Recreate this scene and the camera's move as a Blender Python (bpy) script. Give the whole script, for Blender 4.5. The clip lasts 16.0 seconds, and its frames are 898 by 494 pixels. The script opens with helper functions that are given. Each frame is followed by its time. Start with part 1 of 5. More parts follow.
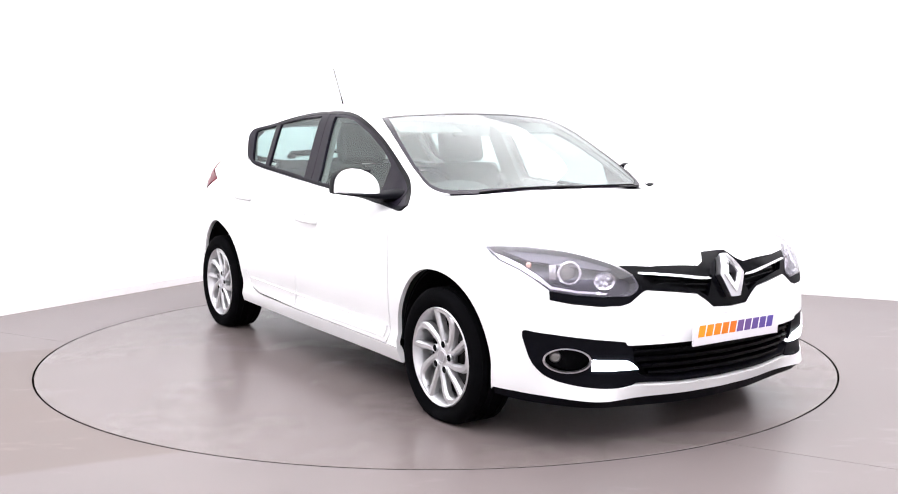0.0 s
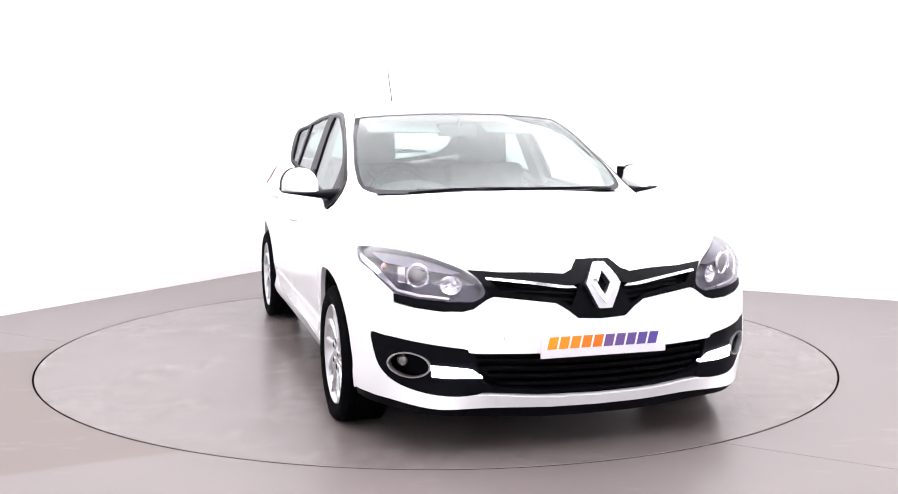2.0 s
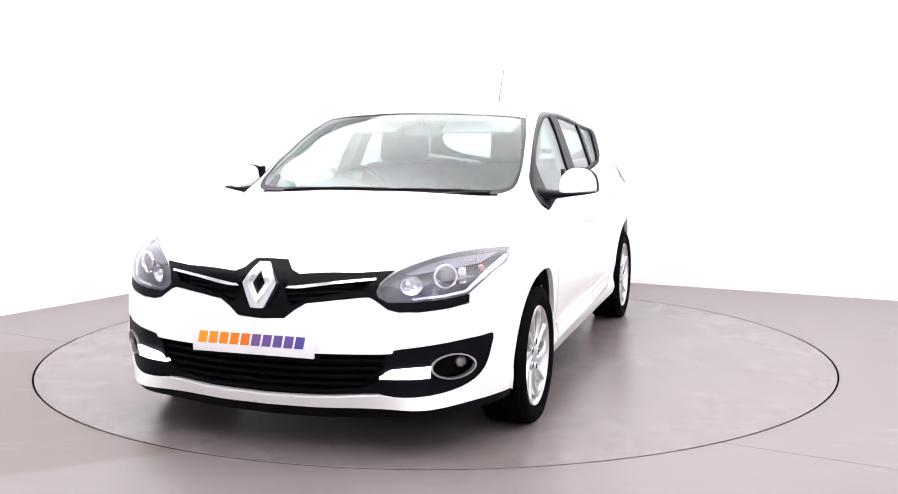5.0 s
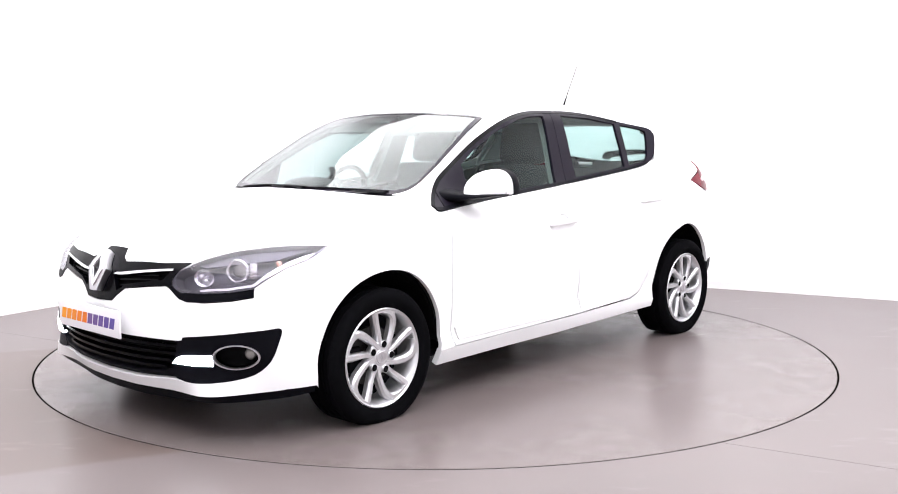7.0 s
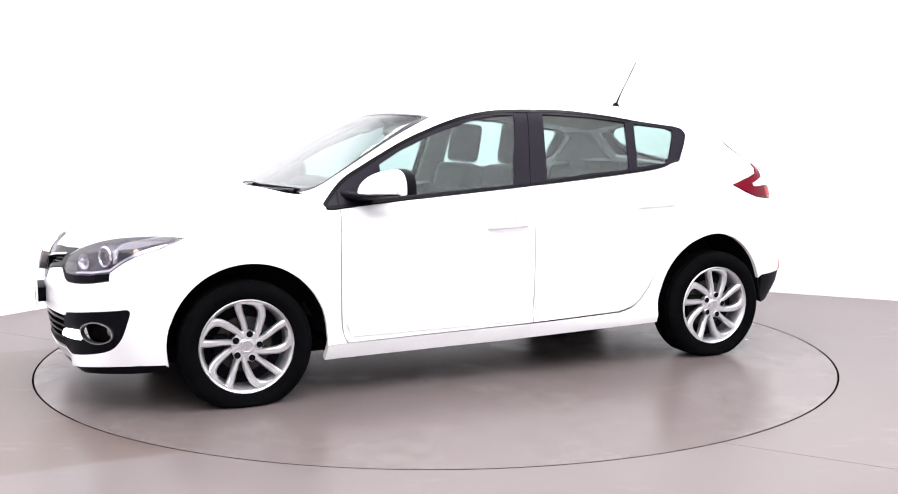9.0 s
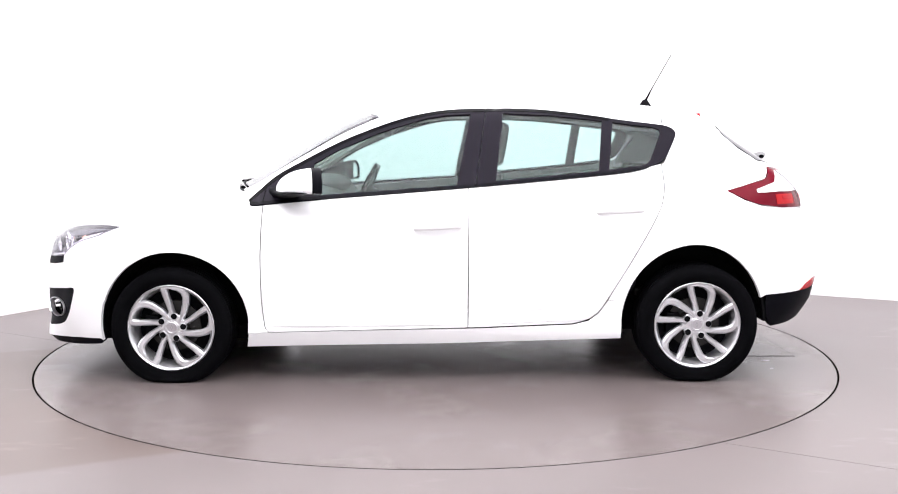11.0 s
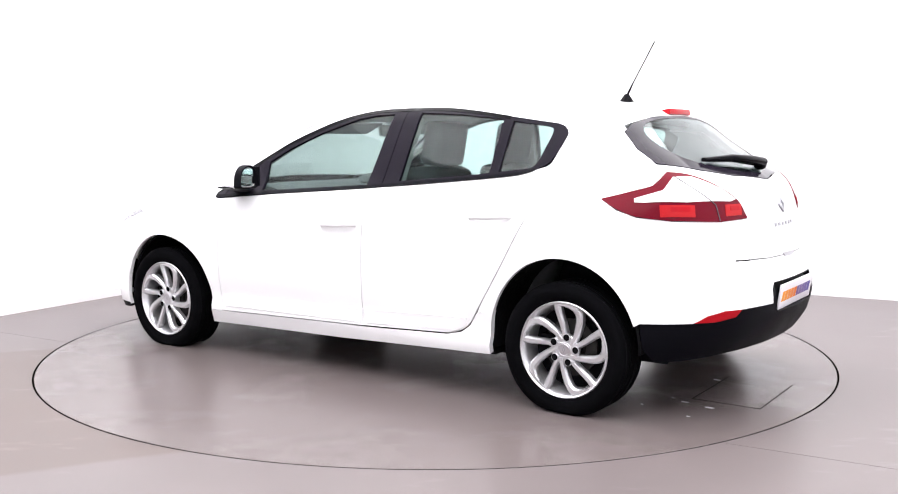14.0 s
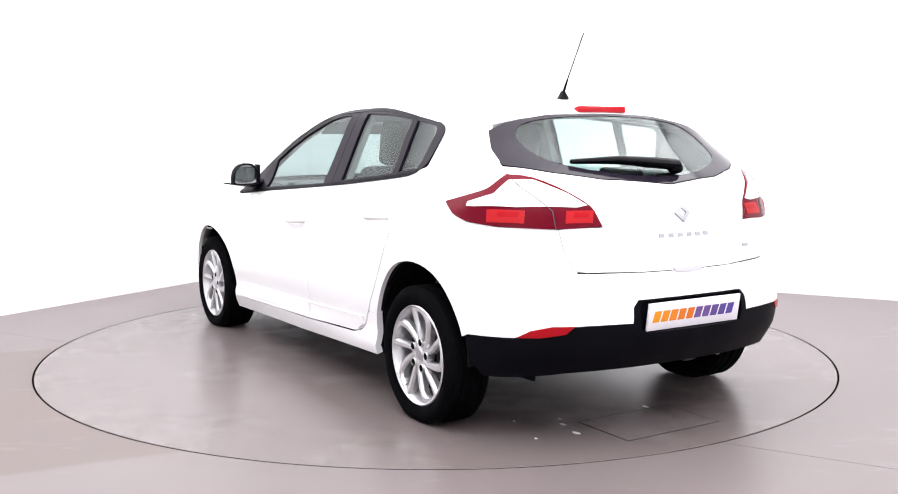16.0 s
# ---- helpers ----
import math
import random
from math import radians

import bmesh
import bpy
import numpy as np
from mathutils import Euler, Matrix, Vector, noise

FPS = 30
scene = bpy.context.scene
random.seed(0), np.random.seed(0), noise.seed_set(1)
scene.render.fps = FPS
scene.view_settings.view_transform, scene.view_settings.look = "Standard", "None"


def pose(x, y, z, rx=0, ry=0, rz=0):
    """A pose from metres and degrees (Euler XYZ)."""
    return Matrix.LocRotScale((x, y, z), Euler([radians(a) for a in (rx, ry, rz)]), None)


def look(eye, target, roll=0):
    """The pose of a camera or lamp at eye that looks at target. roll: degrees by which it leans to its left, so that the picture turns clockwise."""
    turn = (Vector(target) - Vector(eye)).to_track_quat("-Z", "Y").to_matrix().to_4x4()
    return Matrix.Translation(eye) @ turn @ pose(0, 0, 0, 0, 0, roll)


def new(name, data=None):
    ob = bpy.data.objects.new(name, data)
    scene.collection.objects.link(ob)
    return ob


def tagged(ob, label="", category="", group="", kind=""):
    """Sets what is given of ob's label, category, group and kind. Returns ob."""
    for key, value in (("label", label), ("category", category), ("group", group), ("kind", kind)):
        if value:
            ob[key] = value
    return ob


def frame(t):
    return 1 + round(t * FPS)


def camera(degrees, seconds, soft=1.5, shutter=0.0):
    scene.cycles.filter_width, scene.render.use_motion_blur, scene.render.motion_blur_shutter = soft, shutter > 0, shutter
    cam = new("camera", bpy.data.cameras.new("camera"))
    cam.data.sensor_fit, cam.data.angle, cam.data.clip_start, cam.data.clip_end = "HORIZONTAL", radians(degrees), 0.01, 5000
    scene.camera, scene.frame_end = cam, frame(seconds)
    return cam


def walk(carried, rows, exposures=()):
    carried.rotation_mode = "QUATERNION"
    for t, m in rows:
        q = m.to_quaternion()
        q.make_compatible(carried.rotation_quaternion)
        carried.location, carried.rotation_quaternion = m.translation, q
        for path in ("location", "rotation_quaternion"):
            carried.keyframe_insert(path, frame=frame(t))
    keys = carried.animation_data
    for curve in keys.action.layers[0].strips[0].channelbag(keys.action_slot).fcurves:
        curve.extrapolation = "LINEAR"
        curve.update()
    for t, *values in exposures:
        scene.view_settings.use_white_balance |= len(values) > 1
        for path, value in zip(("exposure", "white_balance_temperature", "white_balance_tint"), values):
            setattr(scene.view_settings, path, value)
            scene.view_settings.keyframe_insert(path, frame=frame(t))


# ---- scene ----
cam = camera(49.38, 16.0, soft=1.0)
EYE = pose(0.0, -5.7615, 1.2207, 83.739, 0.0, -0.682)
walk(cam, [(0.0, EYE), (16.0, EYE)], exposures=[(0.0, 0.0), (16.0, 0.0)])

# ---- light: a bright white studio, an unseen panel under the ceiling and two added fill lamps ----
world = bpy.data.worlds.new("studio")
scene.world = world
world.use_nodes = True
world.node_tree.nodes["Background"].inputs["Color"].default_value = (1.0, 1.0, 1.0, 1.0)
world.node_tree.nodes["Background"].inputs["Strength"].default_value = 0.3


def unseen_lamp(eye, target, wide, high, watts, tint=(1.0, 1.0, 1.0), roll=0.0):
    data = bpy.data.lights.new("unseen_lamp", "AREA")
    data.shape, data.size, data.size_y, data.energy, data.color = "RECTANGLE", wide, high, watts, tint
    ob = new("unseen_lamp", data)
    ob.matrix_world = look(eye, target, roll)
    return ob


unseen_lamp((0.26, -1.4, 3.75), (0.26, -1.4, 0.0), 8.2, 8.6, 880, (1.0, 0.985, 1.01), roll=30.6)
# two unseen fill lamps added behind the camera to brighten the low body
unseen_lamp((-2.6, -6.6, 2.2), (0.0, 0.0, 0.9), 2.6, 2.2, 55, (0.94, 0.96, 1.07))
unseen_lamp((3.6, -6.2, 2.2), (0.0, 0.0, 0.9), 2.6, 2.2, 55, (0.94, 0.96, 1.07))


# ---- materials ----
def material(name, color, rough=0.5, metal=0.0, coat=0.0, grain=0.0, grain_size=200.0, stain=0.0, stain_size=3.0, bump=0.0, spec=0.5, glow=0.0):
    """A surface with fine grain, broad stains and a little relief."""
    m = bpy.data.materials.new(name)
    m.use_nodes = True
    nt = m.node_tree
    b = nt.nodes["Principled BSDF"]
    b.inputs["Roughness"].default_value, b.inputs["Metallic"].default_value = rough, metal
    b.inputs["Coat Weight"].default_value, b.inputs["Specular IOR Level"].default_value = coat, spec
    b.inputs["Coat Roughness"].default_value = 0.04
    b.inputs["Base Color"].default_value = (*color, 1)
    if glow:
        b.inputs["Emission Color"].default_value, b.inputs["Emission Strength"].default_value = (*color, 1), glow
    if not (grain or stain or bump):
        return m
    where = nt.nodes.new("ShaderNodeTexCoord")
    fine, broad = nt.nodes.new("ShaderNodeTexNoise"), nt.nodes.new("ShaderNodeTexNoise")
    fine.inputs["Scale"].default_value, broad.inputs["Scale"].default_value = grain_size, stain_size
    fine.inputs["Detail"].default_value, broad.inputs["Detail"].default_value = 3, 5
    for n in (fine, broad):
        nt.links.new(where.outputs["Object"], n.inputs["Vector"])
    last = None
    for n, amount in ((fine, grain), (broad, stain)):
        ramp = nt.nodes.new("ShaderNodeMapRange")
        ramp.inputs["From Min"].default_value, ramp.inputs["From Max"].default_value = 0.3, 0.7
        ramp.inputs["To Min"].default_value, ramp.inputs["To Max"].default_value = 1 - amount, 1 + amount
        nt.links.new(n.outputs["Fac"], ramp.inputs["Value"])
        if last is None:
            last = ramp.outputs["Result"]
        else:
            mul = nt.nodes.new("ShaderNodeMath")
            mul.operation = "MULTIPLY"
            nt.links.new(last, mul.inputs[0]), nt.links.new(ramp.outputs["Result"], mul.inputs[1])
            last = mul.outputs[0]
    tone = nt.nodes.new("ShaderNodeVectorMath")
    tone.operation = "SCALE"
    tone.inputs[0].default_value = color
    nt.links.new(last, tone.inputs["Scale"])
    nt.links.new(tone.outputs["Vector"], b.inputs["Base Color"])
    wear = nt.nodes.new("ShaderNodeMath")
    wear.operation = "MULTIPLY"
    wear.inputs[1].default_value = rough
    nt.links.new(last, wear.inputs[0]), nt.links.new(wear.outputs[0], b.inputs["Roughness"])
    if bump:
        rel = nt.nodes.new("ShaderNodeBump")
        rel.inputs["Strength"].default_value, rel.inputs["Distance"].default_value = bump, 0.002
        nt.links.new(fine.outputs["Fac"], rel.inputs["Height"]), nt.links.new(rel.outputs["Normal"], b.inputs["Normal"])
    return m


def glass(name, tint, gloss=1.0, rough=0.0, edge=5.0):
    """A thin pane: clear with a tint, and gloss by Fresnel."""
    m = bpy.data.materials.new(name)
    m.use_nodes = True
    nt = m.node_tree
    nt.nodes.remove(nt.nodes["Principled BSDF"])
    out = nt.nodes["Material Output"]
    clear, shine, mix, fres, mul, power = (nt.nodes.new("ShaderNode" + k) for k in ("BsdfTransparent", "BsdfGlossy", "MixShader", "LayerWeight", "Math", "Math"))
    clear.inputs["Color"].default_value = (*tint, 1)
    shine.inputs["Roughness"].default_value = rough
    fres.inputs["Blend"].default_value = 0.5
    power.operation, mul.operation = "POWER", "MULTIPLY_ADD"
    power.inputs[1].default_value = edge
    mul.inputs[1].default_value, mul.inputs[2].default_value = 0.9, 0.042 * gloss
    nt.links.new(fres.outputs["Facing"], power.inputs[0]), nt.links.new(power.outputs[0], mul.inputs[0]), nt.links.new(mul.outputs[0], mix.inputs["Fac"])
    nt.links.new(clear.outputs[0], mix.inputs[1]), nt.links.new(shine.outputs[0], mix.inputs[2])
    nt.links.new(mix.outputs[0], out.inputs["Surface"])
    return m


PAINT = material("white_car_paint", (0.87, 0.87, 0.885), 0.28, coat=0.6, grain=0.01, grain_size=900, stain=0.01)
TRIM = material("black_grained_plastic", (0.0026, 0.0026, 0.0046), 0.5, spec=0.06, grain=0.15, grain_size=500, stain=0.1, bump=0.15)
GLOSSY = material("gloss_black_plastic", (0.0018, 0.0018, 0.003), 0.2, spec=0.06)
PILLAR = material("satin_black_film", (0.0085, 0.0065, 0.0125), 0.38, spec=0.10, grain=0.06, grain_size=700)
BORDER = material("printed_glass_border", (0.014, 0.011, 0.018), 0.08, spec=0.14)
TREAD = material("dusty_tread_rubber", (0.026, 0.023, 0.022), 0.9, spec=0.05, grain=0.3, grain_size=120, stain=0.35, stain_size=9, bump=0.3)
GRILLE = material("matt_black_plastic", (0.0024, 0.0024, 0.0032), 0.6, spec=0.05, grain=0.1)
VOID = material("dark_underside", (0.006, 0.006, 0.007), 0.9, spec=0.04, grain=0.3, grain_size=60, stain=0.3)
CHROME = material("chrome", (0.82, 0.82, 0.84), 0.12, 1.0)
SATIN = material("satin_chrome", (0.56, 0.55, 0.58), 0.3, 1.0)
ALLOY = material("silver_alloy_paint", (0.62, 0.62, 0.64), 0.33, 0.8, coat=0.3, grain=0.04, grain_size=1500, stain=0.05, stain_size=30)
RUBBER = material("tyre_rubber", (0.0028, 0.0028, 0.0035), 0.85, spec=0.02, grain=0.2, grain_size=150, stain=0.25, stain_size=12, bump=0.2)
STEEL = material("brake_steel", (0.28, 0.27, 0.26), 0.4, 0.9, grain=0.1, stain=0.2, stain_size=20)
GLASS = glass("green_tinted_glass", (0.80, 0.885, 0.87), 0.6)
SCREEN = glass("windscreen_glass", (0.80, 0.85, 0.84), 0.5, edge=4.0)
LENS = glass("clear_lamp_lens", (0.95, 0.94, 0.97), 0.75, 0.03)
MIRROR = material("mirror", (0.85, 0.9, 0.9), 0.02, 1.0)
RED = material("red_lamp_plastic", (0.12, 0.0025, 0.011), 0.2, spec=0.1, grain=0.1, grain_size=300)
BRIGHT_RED = material("bright_red_reflector", (0.40, 0.013, 0.017), 0.25, spec=0.12, grain=0.12, grain_size=400)
CLEAR_LAMP = material("frosted_clear_lamp", (0.72, 0.70, 0.72), 0.15, coat=0.8, grain=0.05, grain_size=400)
REFLECTOR = material("red_reflector_plastic", (0.36, 0.006, 0.012), 0.2, spec=0.15, grain=0.12, grain_size=400)
BADGE_GREY = material("grey_badge_metal", (0.42, 0.42, 0.45), 0.45, 0.5)
DISC = material("dull_brake_disc", (0.03, 0.028, 0.027), 0.55, 0.4, grain=0.1, stain=0.2, stain_size=20)
AMBER = material("pale_amber_bulb", (0.75, 0.42, 0.32), 0.3, coat=0.5)
LAMP_GREY = material("lamp_housing_grey", (0.085, 0.083, 0.10), 0.28, 0.3, grain=0.05)
DAYLIGHT = material("lit_daytime_lamp", (0.86, 0.93, 1.0), 0.3, glow=14.0)
SEAT = material("charcoal_seat_cloth", (0.036, 0.038, 0.042), 0.9, grain=0.06, grain_size=160, stain=0.1)
DASH = material("dark_grey_dashboard", (0.045, 0.047, 0.05), 0.6, grain=0.06, grain_size=200, stain=0.05)
LINING = material("pale_grey_headlining", (0.32, 0.325, 0.315), 0.95, grain=0.05, grain_size=1200)
PLATE = material("white_show_plate", (0.78, 0.76, 0.80), 0.35, grain=0.01)
WALL = material("white_studio_paint", (0.86, 0.86, 0.87), 0.7, grain=0.01, stain=0.012, stain_size=0.7)
SKIRT = material("off_white_skirting_paint", (0.82, 0.79, 0.80), 0.45, grain=0.02, stain=0.03)
CEIL = material("white_ceiling_paint", (0.85, 0.85, 0.85), 0.8, grain=0.01, stain=0.01)
GAP = material("dark_joint", (0.004, 0.0035, 0.0032), 1.0, spec=0.0, grain=0.2)


def floor_material(name, color, rough, scuff, worn=0.0, stain=0.07, grain=0.05):
    """Grey sealed concrete with trowel clouds, pale scuffs and a fine speckle."""
    m = material(name, color, rough, spec=0.35, grain=grain, grain_size=260, stain=stain, stain_size=1.3, bump=0.08)
    nt = m.node_tree
    b = nt.nodes["Principled BSDF"]
    old = b.inputs["Base Color"].links[0].from_socket
    where = next(n for n in nt.nodes if n.type == "TEX_COORD")
    squash = nt.nodes.new("ShaderNodeMapping")
    squash.inputs["Scale"].default_value = (1.0, 3.2, 1.0)
    squash.inputs["Rotation"].default_value = (0, 0, 0.5)
    cloud, edge, mix = nt.nodes.new("ShaderNodeTexNoise"), nt.nodes.new("ShaderNodeMapRange"), nt.nodes.new("ShaderNodeMix")
    cloud.inputs["Scale"].default_value, cloud.inputs["Detail"].default_value, cloud.inputs["Roughness"].default_value = 1.7, 9, 0.62
    edge.inputs["From Min"].default_value, edge.inputs["From Max"].default_value = 0.60, 0.74
    edge.inputs["To Max"].default_value = scuff
    mix.data_type = "RGBA"
    mix.inputs["B"].default_value = (0.32, 0.29, 0.29, 1)
    nt.links.new(where.outputs["Object"], squash.inputs["Vector"]), nt.links.new(squash.outputs["Vector"], cloud.inputs["Vector"])
    nt.links.new(cloud.outputs["Fac"], edge.inputs["Value"]), nt.links.new(edge.outputs["Result"], mix.inputs["Factor"])
    b_in = b.inputs["Base Color"]
    nt.links.new(old, mix.inputs["A"]), nt.links.new(mix.outputs["Result"], b_in)
    if worn:
        # a brownish worn field with straight edges, to one side of the turntable
        last = mix.outputs["Result"]
        dot, warp, brown = nt.nodes.new("ShaderNodeVectorMath"), nt.nodes.new("ShaderNodeMath"), nt.nodes.new("ShaderNodeMix")
        dot.operation, warp.operation = "DOT_PRODUCT", "MULTIPLY_ADD"
        dot.inputs[1].default_value = (-0.41, 0.91, 0)
        warp.inputs[1].default_value = 0.10
        nt.links.new(where.outputs["Object"], dot.inputs[0]), nt.links.new(cloud.outputs["Fac"], warp.inputs[0]), nt.links.new(dot.outputs["Value"], warp.inputs[2])
        low, high, west = (nt.nodes.new("ShaderNodeMapRange") for _ in range(3))
        xyz = nt.nodes.new("ShaderNodeSeparateXYZ")
        nt.links.new(where.outputs["Object"], xyz.inputs[0])
        for n, a, b, src in ((low, -1.39, -1.35, warp.outputs[0]), (high, 0.92, 0.88, warp.outputs[0]), (west, -0.6, -1.0, xyz.outputs["X"])):
            n.inputs["From Min"].default_value, n.inputs["From Max"].default_value = a, b
            nt.links.new(src, n.inputs["Value"])
        both, all3 = nt.nodes.new("ShaderNodeMath"), nt.nodes.new("ShaderNodeMath")
        both.operation = all3.operation = "MULTIPLY"
        nt.links.new(low.outputs["Result"], both.inputs[0]), nt.links.new(high.outputs["Result"], both.inputs[1])
        nt.links.new(both.outputs[0], all3.inputs[0]), nt.links.new(west.outputs["Result"], all3.inputs[1])
        amount = nt.nodes.new("ShaderNodeMath")
        amount.operation = "MULTIPLY"
        amount.inputs[1].default_value = worn
        nt.links.new(all3.outputs[0], amount.inputs[0]), nt.links.new(amount.outputs[0], brown.inputs["Factor"])
        brown.data_type, brown.blend_type = "RGBA", "MULTIPLY"
        brown.inputs["B"].default_value = (0.80, 0.72, 0.66, 1)
        nt.links.new(last, brown.inputs["A"]), nt.links.new(brown.outputs["Result"], b_in)
    return m


FLOOR = floor_material("grey_sealed_concrete", (0.152, 0.128, 0.128), 0.36, 0.40, worn=0.9, grain=0.08)
TABLE = floor_material("grey_turntable_coating", (0.144, 0.120, 0.118), 0.27, 0.02, stain=0.03, grain=0.02)


# ---- mesh helpers ----
def mesh_of(name, verts, faces, mat, sharp=35):
    me = bpy.data.meshes.new(name)
    me.from_pydata([tuple(map(float, v)) for v in verts], [], [tuple(map(int, f)) for f in faces])
    me.materials.append(mat)
    me.shade_smooth()
    me.set_sharp_from_angle(angle=radians(sharp))
    return me


def part_of(name, me, parent, label=""):
    ob = new(name, me)
    ob.parent = parent
    return tagged(ob, label) if label else ob


def part(name, bm, mat, parent, label="", sharp=35):
    """Links a bmesh as one mesh object under a thing or under a part."""
    bmesh.ops.recalc_face_normals(bm, faces=bm.faces)
    me = bpy.data.meshes.new(name)
    bm.to_mesh(me)
    bm.free()
    me.materials.append(mat)
    me.shade_smooth()
    me.set_sharp_from_angle(angle=radians(sharp))
    return part_of(name, me, parent, label)


def flipped(me):
    """The mesh mirrored to the other side of the car."""
    other = bpy.data.meshes.new(me.name)
    other.from_pydata([(v.co.x, -v.co.y, v.co.z) for v in me.vertices], [], [tuple(reversed(p.vertices)) for p in me.polygons])
    other.materials.append(me.materials[0])
    other.shade_smooth()
    other.set_sharp_from_angle(angle=radians(35))
    return other


def box(bm, lo, hi, bevel=0.0, seg=2):
    g = bmesh.ops.create_cube(bm, size=1.0)
    size, mid = [h - l for l, h in zip(lo, hi)], [(h + l) / 2 for l, h in zip(lo, hi)]
    for v in g["verts"]:
        v.co = Vector(c * s + m for c, s, m in zip(v.co, size, mid))
    if bevel:
        edges = list({e for v in g["verts"] for e in v.link_edges})
        bmesh.ops.bevel(bm, geom=edges, offset=bevel, segments=seg, affect="EDGES", profile=0.6)
    return bm


def tube(bm, pts, radius, sides=10, flat=1.0, closed=False):
    """A rod along points; radius may be a list."""
    pts = [Vector(p) for p in pts]
    n = len(pts)
    rings, up = [], Vector((0, 0, 1))
    for i, p in enumerate(pts):
        a, b = (pts[i - 1], pts[(i + 1) % n]) if closed else (pts[max(i - 1, 0)], pts[min(i + 1, n - 1)])
        d = (b - a).normalized()
        u = d.cross(up if abs(d.z) < 0.95 else Vector((1, 0, 0))).normalized()
        w = u.cross(d)
        r = radius[i] if isinstance(radius, (list, tuple)) else radius
        rings.append([bm.verts.new(p + u * r * math.cos(k * 2 * math.pi / sides) + w * r * flat * math.sin(k * 2 * math.pi / sides)) for k in range(sides)])
    for i in range(n if closed else n - 1):
        a, b = rings[i], rings[(i + 1) % n]
        for k in range(sides):
            bm.faces.new((a[k], a[(k + 1) % sides], b[(k + 1) % sides], b[k]))
    if not closed:
        bm.faces.new(rings[0][::-1]), bm.faces.new(rings[-1])
    return bm


def turned(profile, steps=64, axis_y=True):
    """Verts and faces of a profile (radius, y) turned round the y axis; the profile is a closed loop."""
    n = len(profile)
    verts, faces = [], []
    for k in range(steps):
        a = 2 * math.pi * k / steps
        verts += [(r * math.cos(a), y, r * math.sin(a)) for r, y in profile]
    for k in range(steps):
        j = (k + 1) % steps
        for i in range(n):
            q = (i + 1) % n
            faces.append((k * n + i, k * n + q, j * n + q, j * n + i))
    return verts, faces


def cr(pts, n=6, closed=False):
    """A smooth curve through points."""
    p = [np.array(q, float) for q in pts]
    m = len(p)
    out = []
    for i in range(m if closed else m - 1):
        a, b, c, d = (p[(i + k) % m] for k in (-1, 0, 1, 2)) if closed else (p[max(i - 1, 0)], p[i], p[i + 1], p[min(i + 2, m - 1)])
        for t in np.arange(n) / n:
            out.append(0.5 * (2 * b + (c - a) * t + (2 * a - 5 * b + 4 * c - d) * t * t + (3 * b - a - 3 * c + d) * t ** 3))
    if not closed:
        out.append(p[-1])
    return [tuple(q) for q in out]


# ---- the studio room ----
A_WAY, B_WAY = Vector((0.5095, 0.8605, 0)).normalized(), Vector((0.8859, -0.4639, 0)).normalized()
CORNER = Vector((-1.2385, 4.0592, 0))
LONG_A, LONG_B, HIGH = 9.6, 9.0, 4.0


def room_at(a, b, z=0.0):
    """A place by its distance from the far corner, along the two walls that are seen."""
    return CORNER - A_WAY * a + B_WAY * b + Vector((0, 0, z))


def slab(name, corners, z0, z1, mat, label):
    bm = bmesh.new()
    low, top = [bm.verts.new((p.x, p.y, z0)) for p in corners], [bm.verts.new((p.x, p.y, z1)) for p in corners]
    bm.faces.new(low[::-1]), bm.faces.new(top)
    n = len(corners)
    for i in range(n):
        bm.faces.new((low[i], low[(i + 1) % n], top[(i + 1) % n], top[i]))
    return tagged(part(name, bm, mat, None), label, kind="structure")


T = 0.15
slab("wall_west", [room_at(-T, -T), room_at(LONG_A + T, -T), room_at(LONG_A + T, 0), room_at(-T, 0)], -0.1, HIGH, WALL, "plain white painted studio wall")
slab("wall_north", [room_at(-T, 0.0), room_at(0, 0.0), room_at(0, LONG_B), room_at(-T, LONG_B)], -0.1, HIGH, WALL, "plain white painted studio wall")
slab("wall_east", [room_at(-T, LONG_B), room_at(LONG_A + T, LONG_B), room_at(LONG_A + T, LONG_B + T), room_at(-T, LONG_B + T)], -0.1, HIGH, WALL, "plain white painted studio wall")
slab("wall_south", [room_at(LONG_A, 0.0), room_at(LONG_A + T, 0.0), room_at(LONG_A + T, LONG_B), room_at(LONG_A, LONG_B)], -0.1, HIGH, WALL, "plain white painted studio wall")
slab("ceiling", [room_at(-T, -T), room_at(LONG_A + T, -T), room_at(LONG_A + T, LONG_B + T), room_at(-T, LONG_B + T)], HIGH, HIGH + 0.1, CEIL, "plain white studio ceiling")
slab("baseboard", [room_at(0.012, 0.0), room_at(LONG_A, 0.0), room_at(LONG_A, 0.012), room_at(0.012, 0.012)], 0.0, 0.06, SKIRT, "low off-white skirting board along the studio wall")
slab("baseboard", [room_at(0.0, 0.0), room_at(0.012, 0.0), room_at(0.012, LONG_B), room_at(0.0, LONG_B)], 0.0, 0.06, SKIRT, "low off-white skirting board along the studio wall")

RADIUS = 2.2376


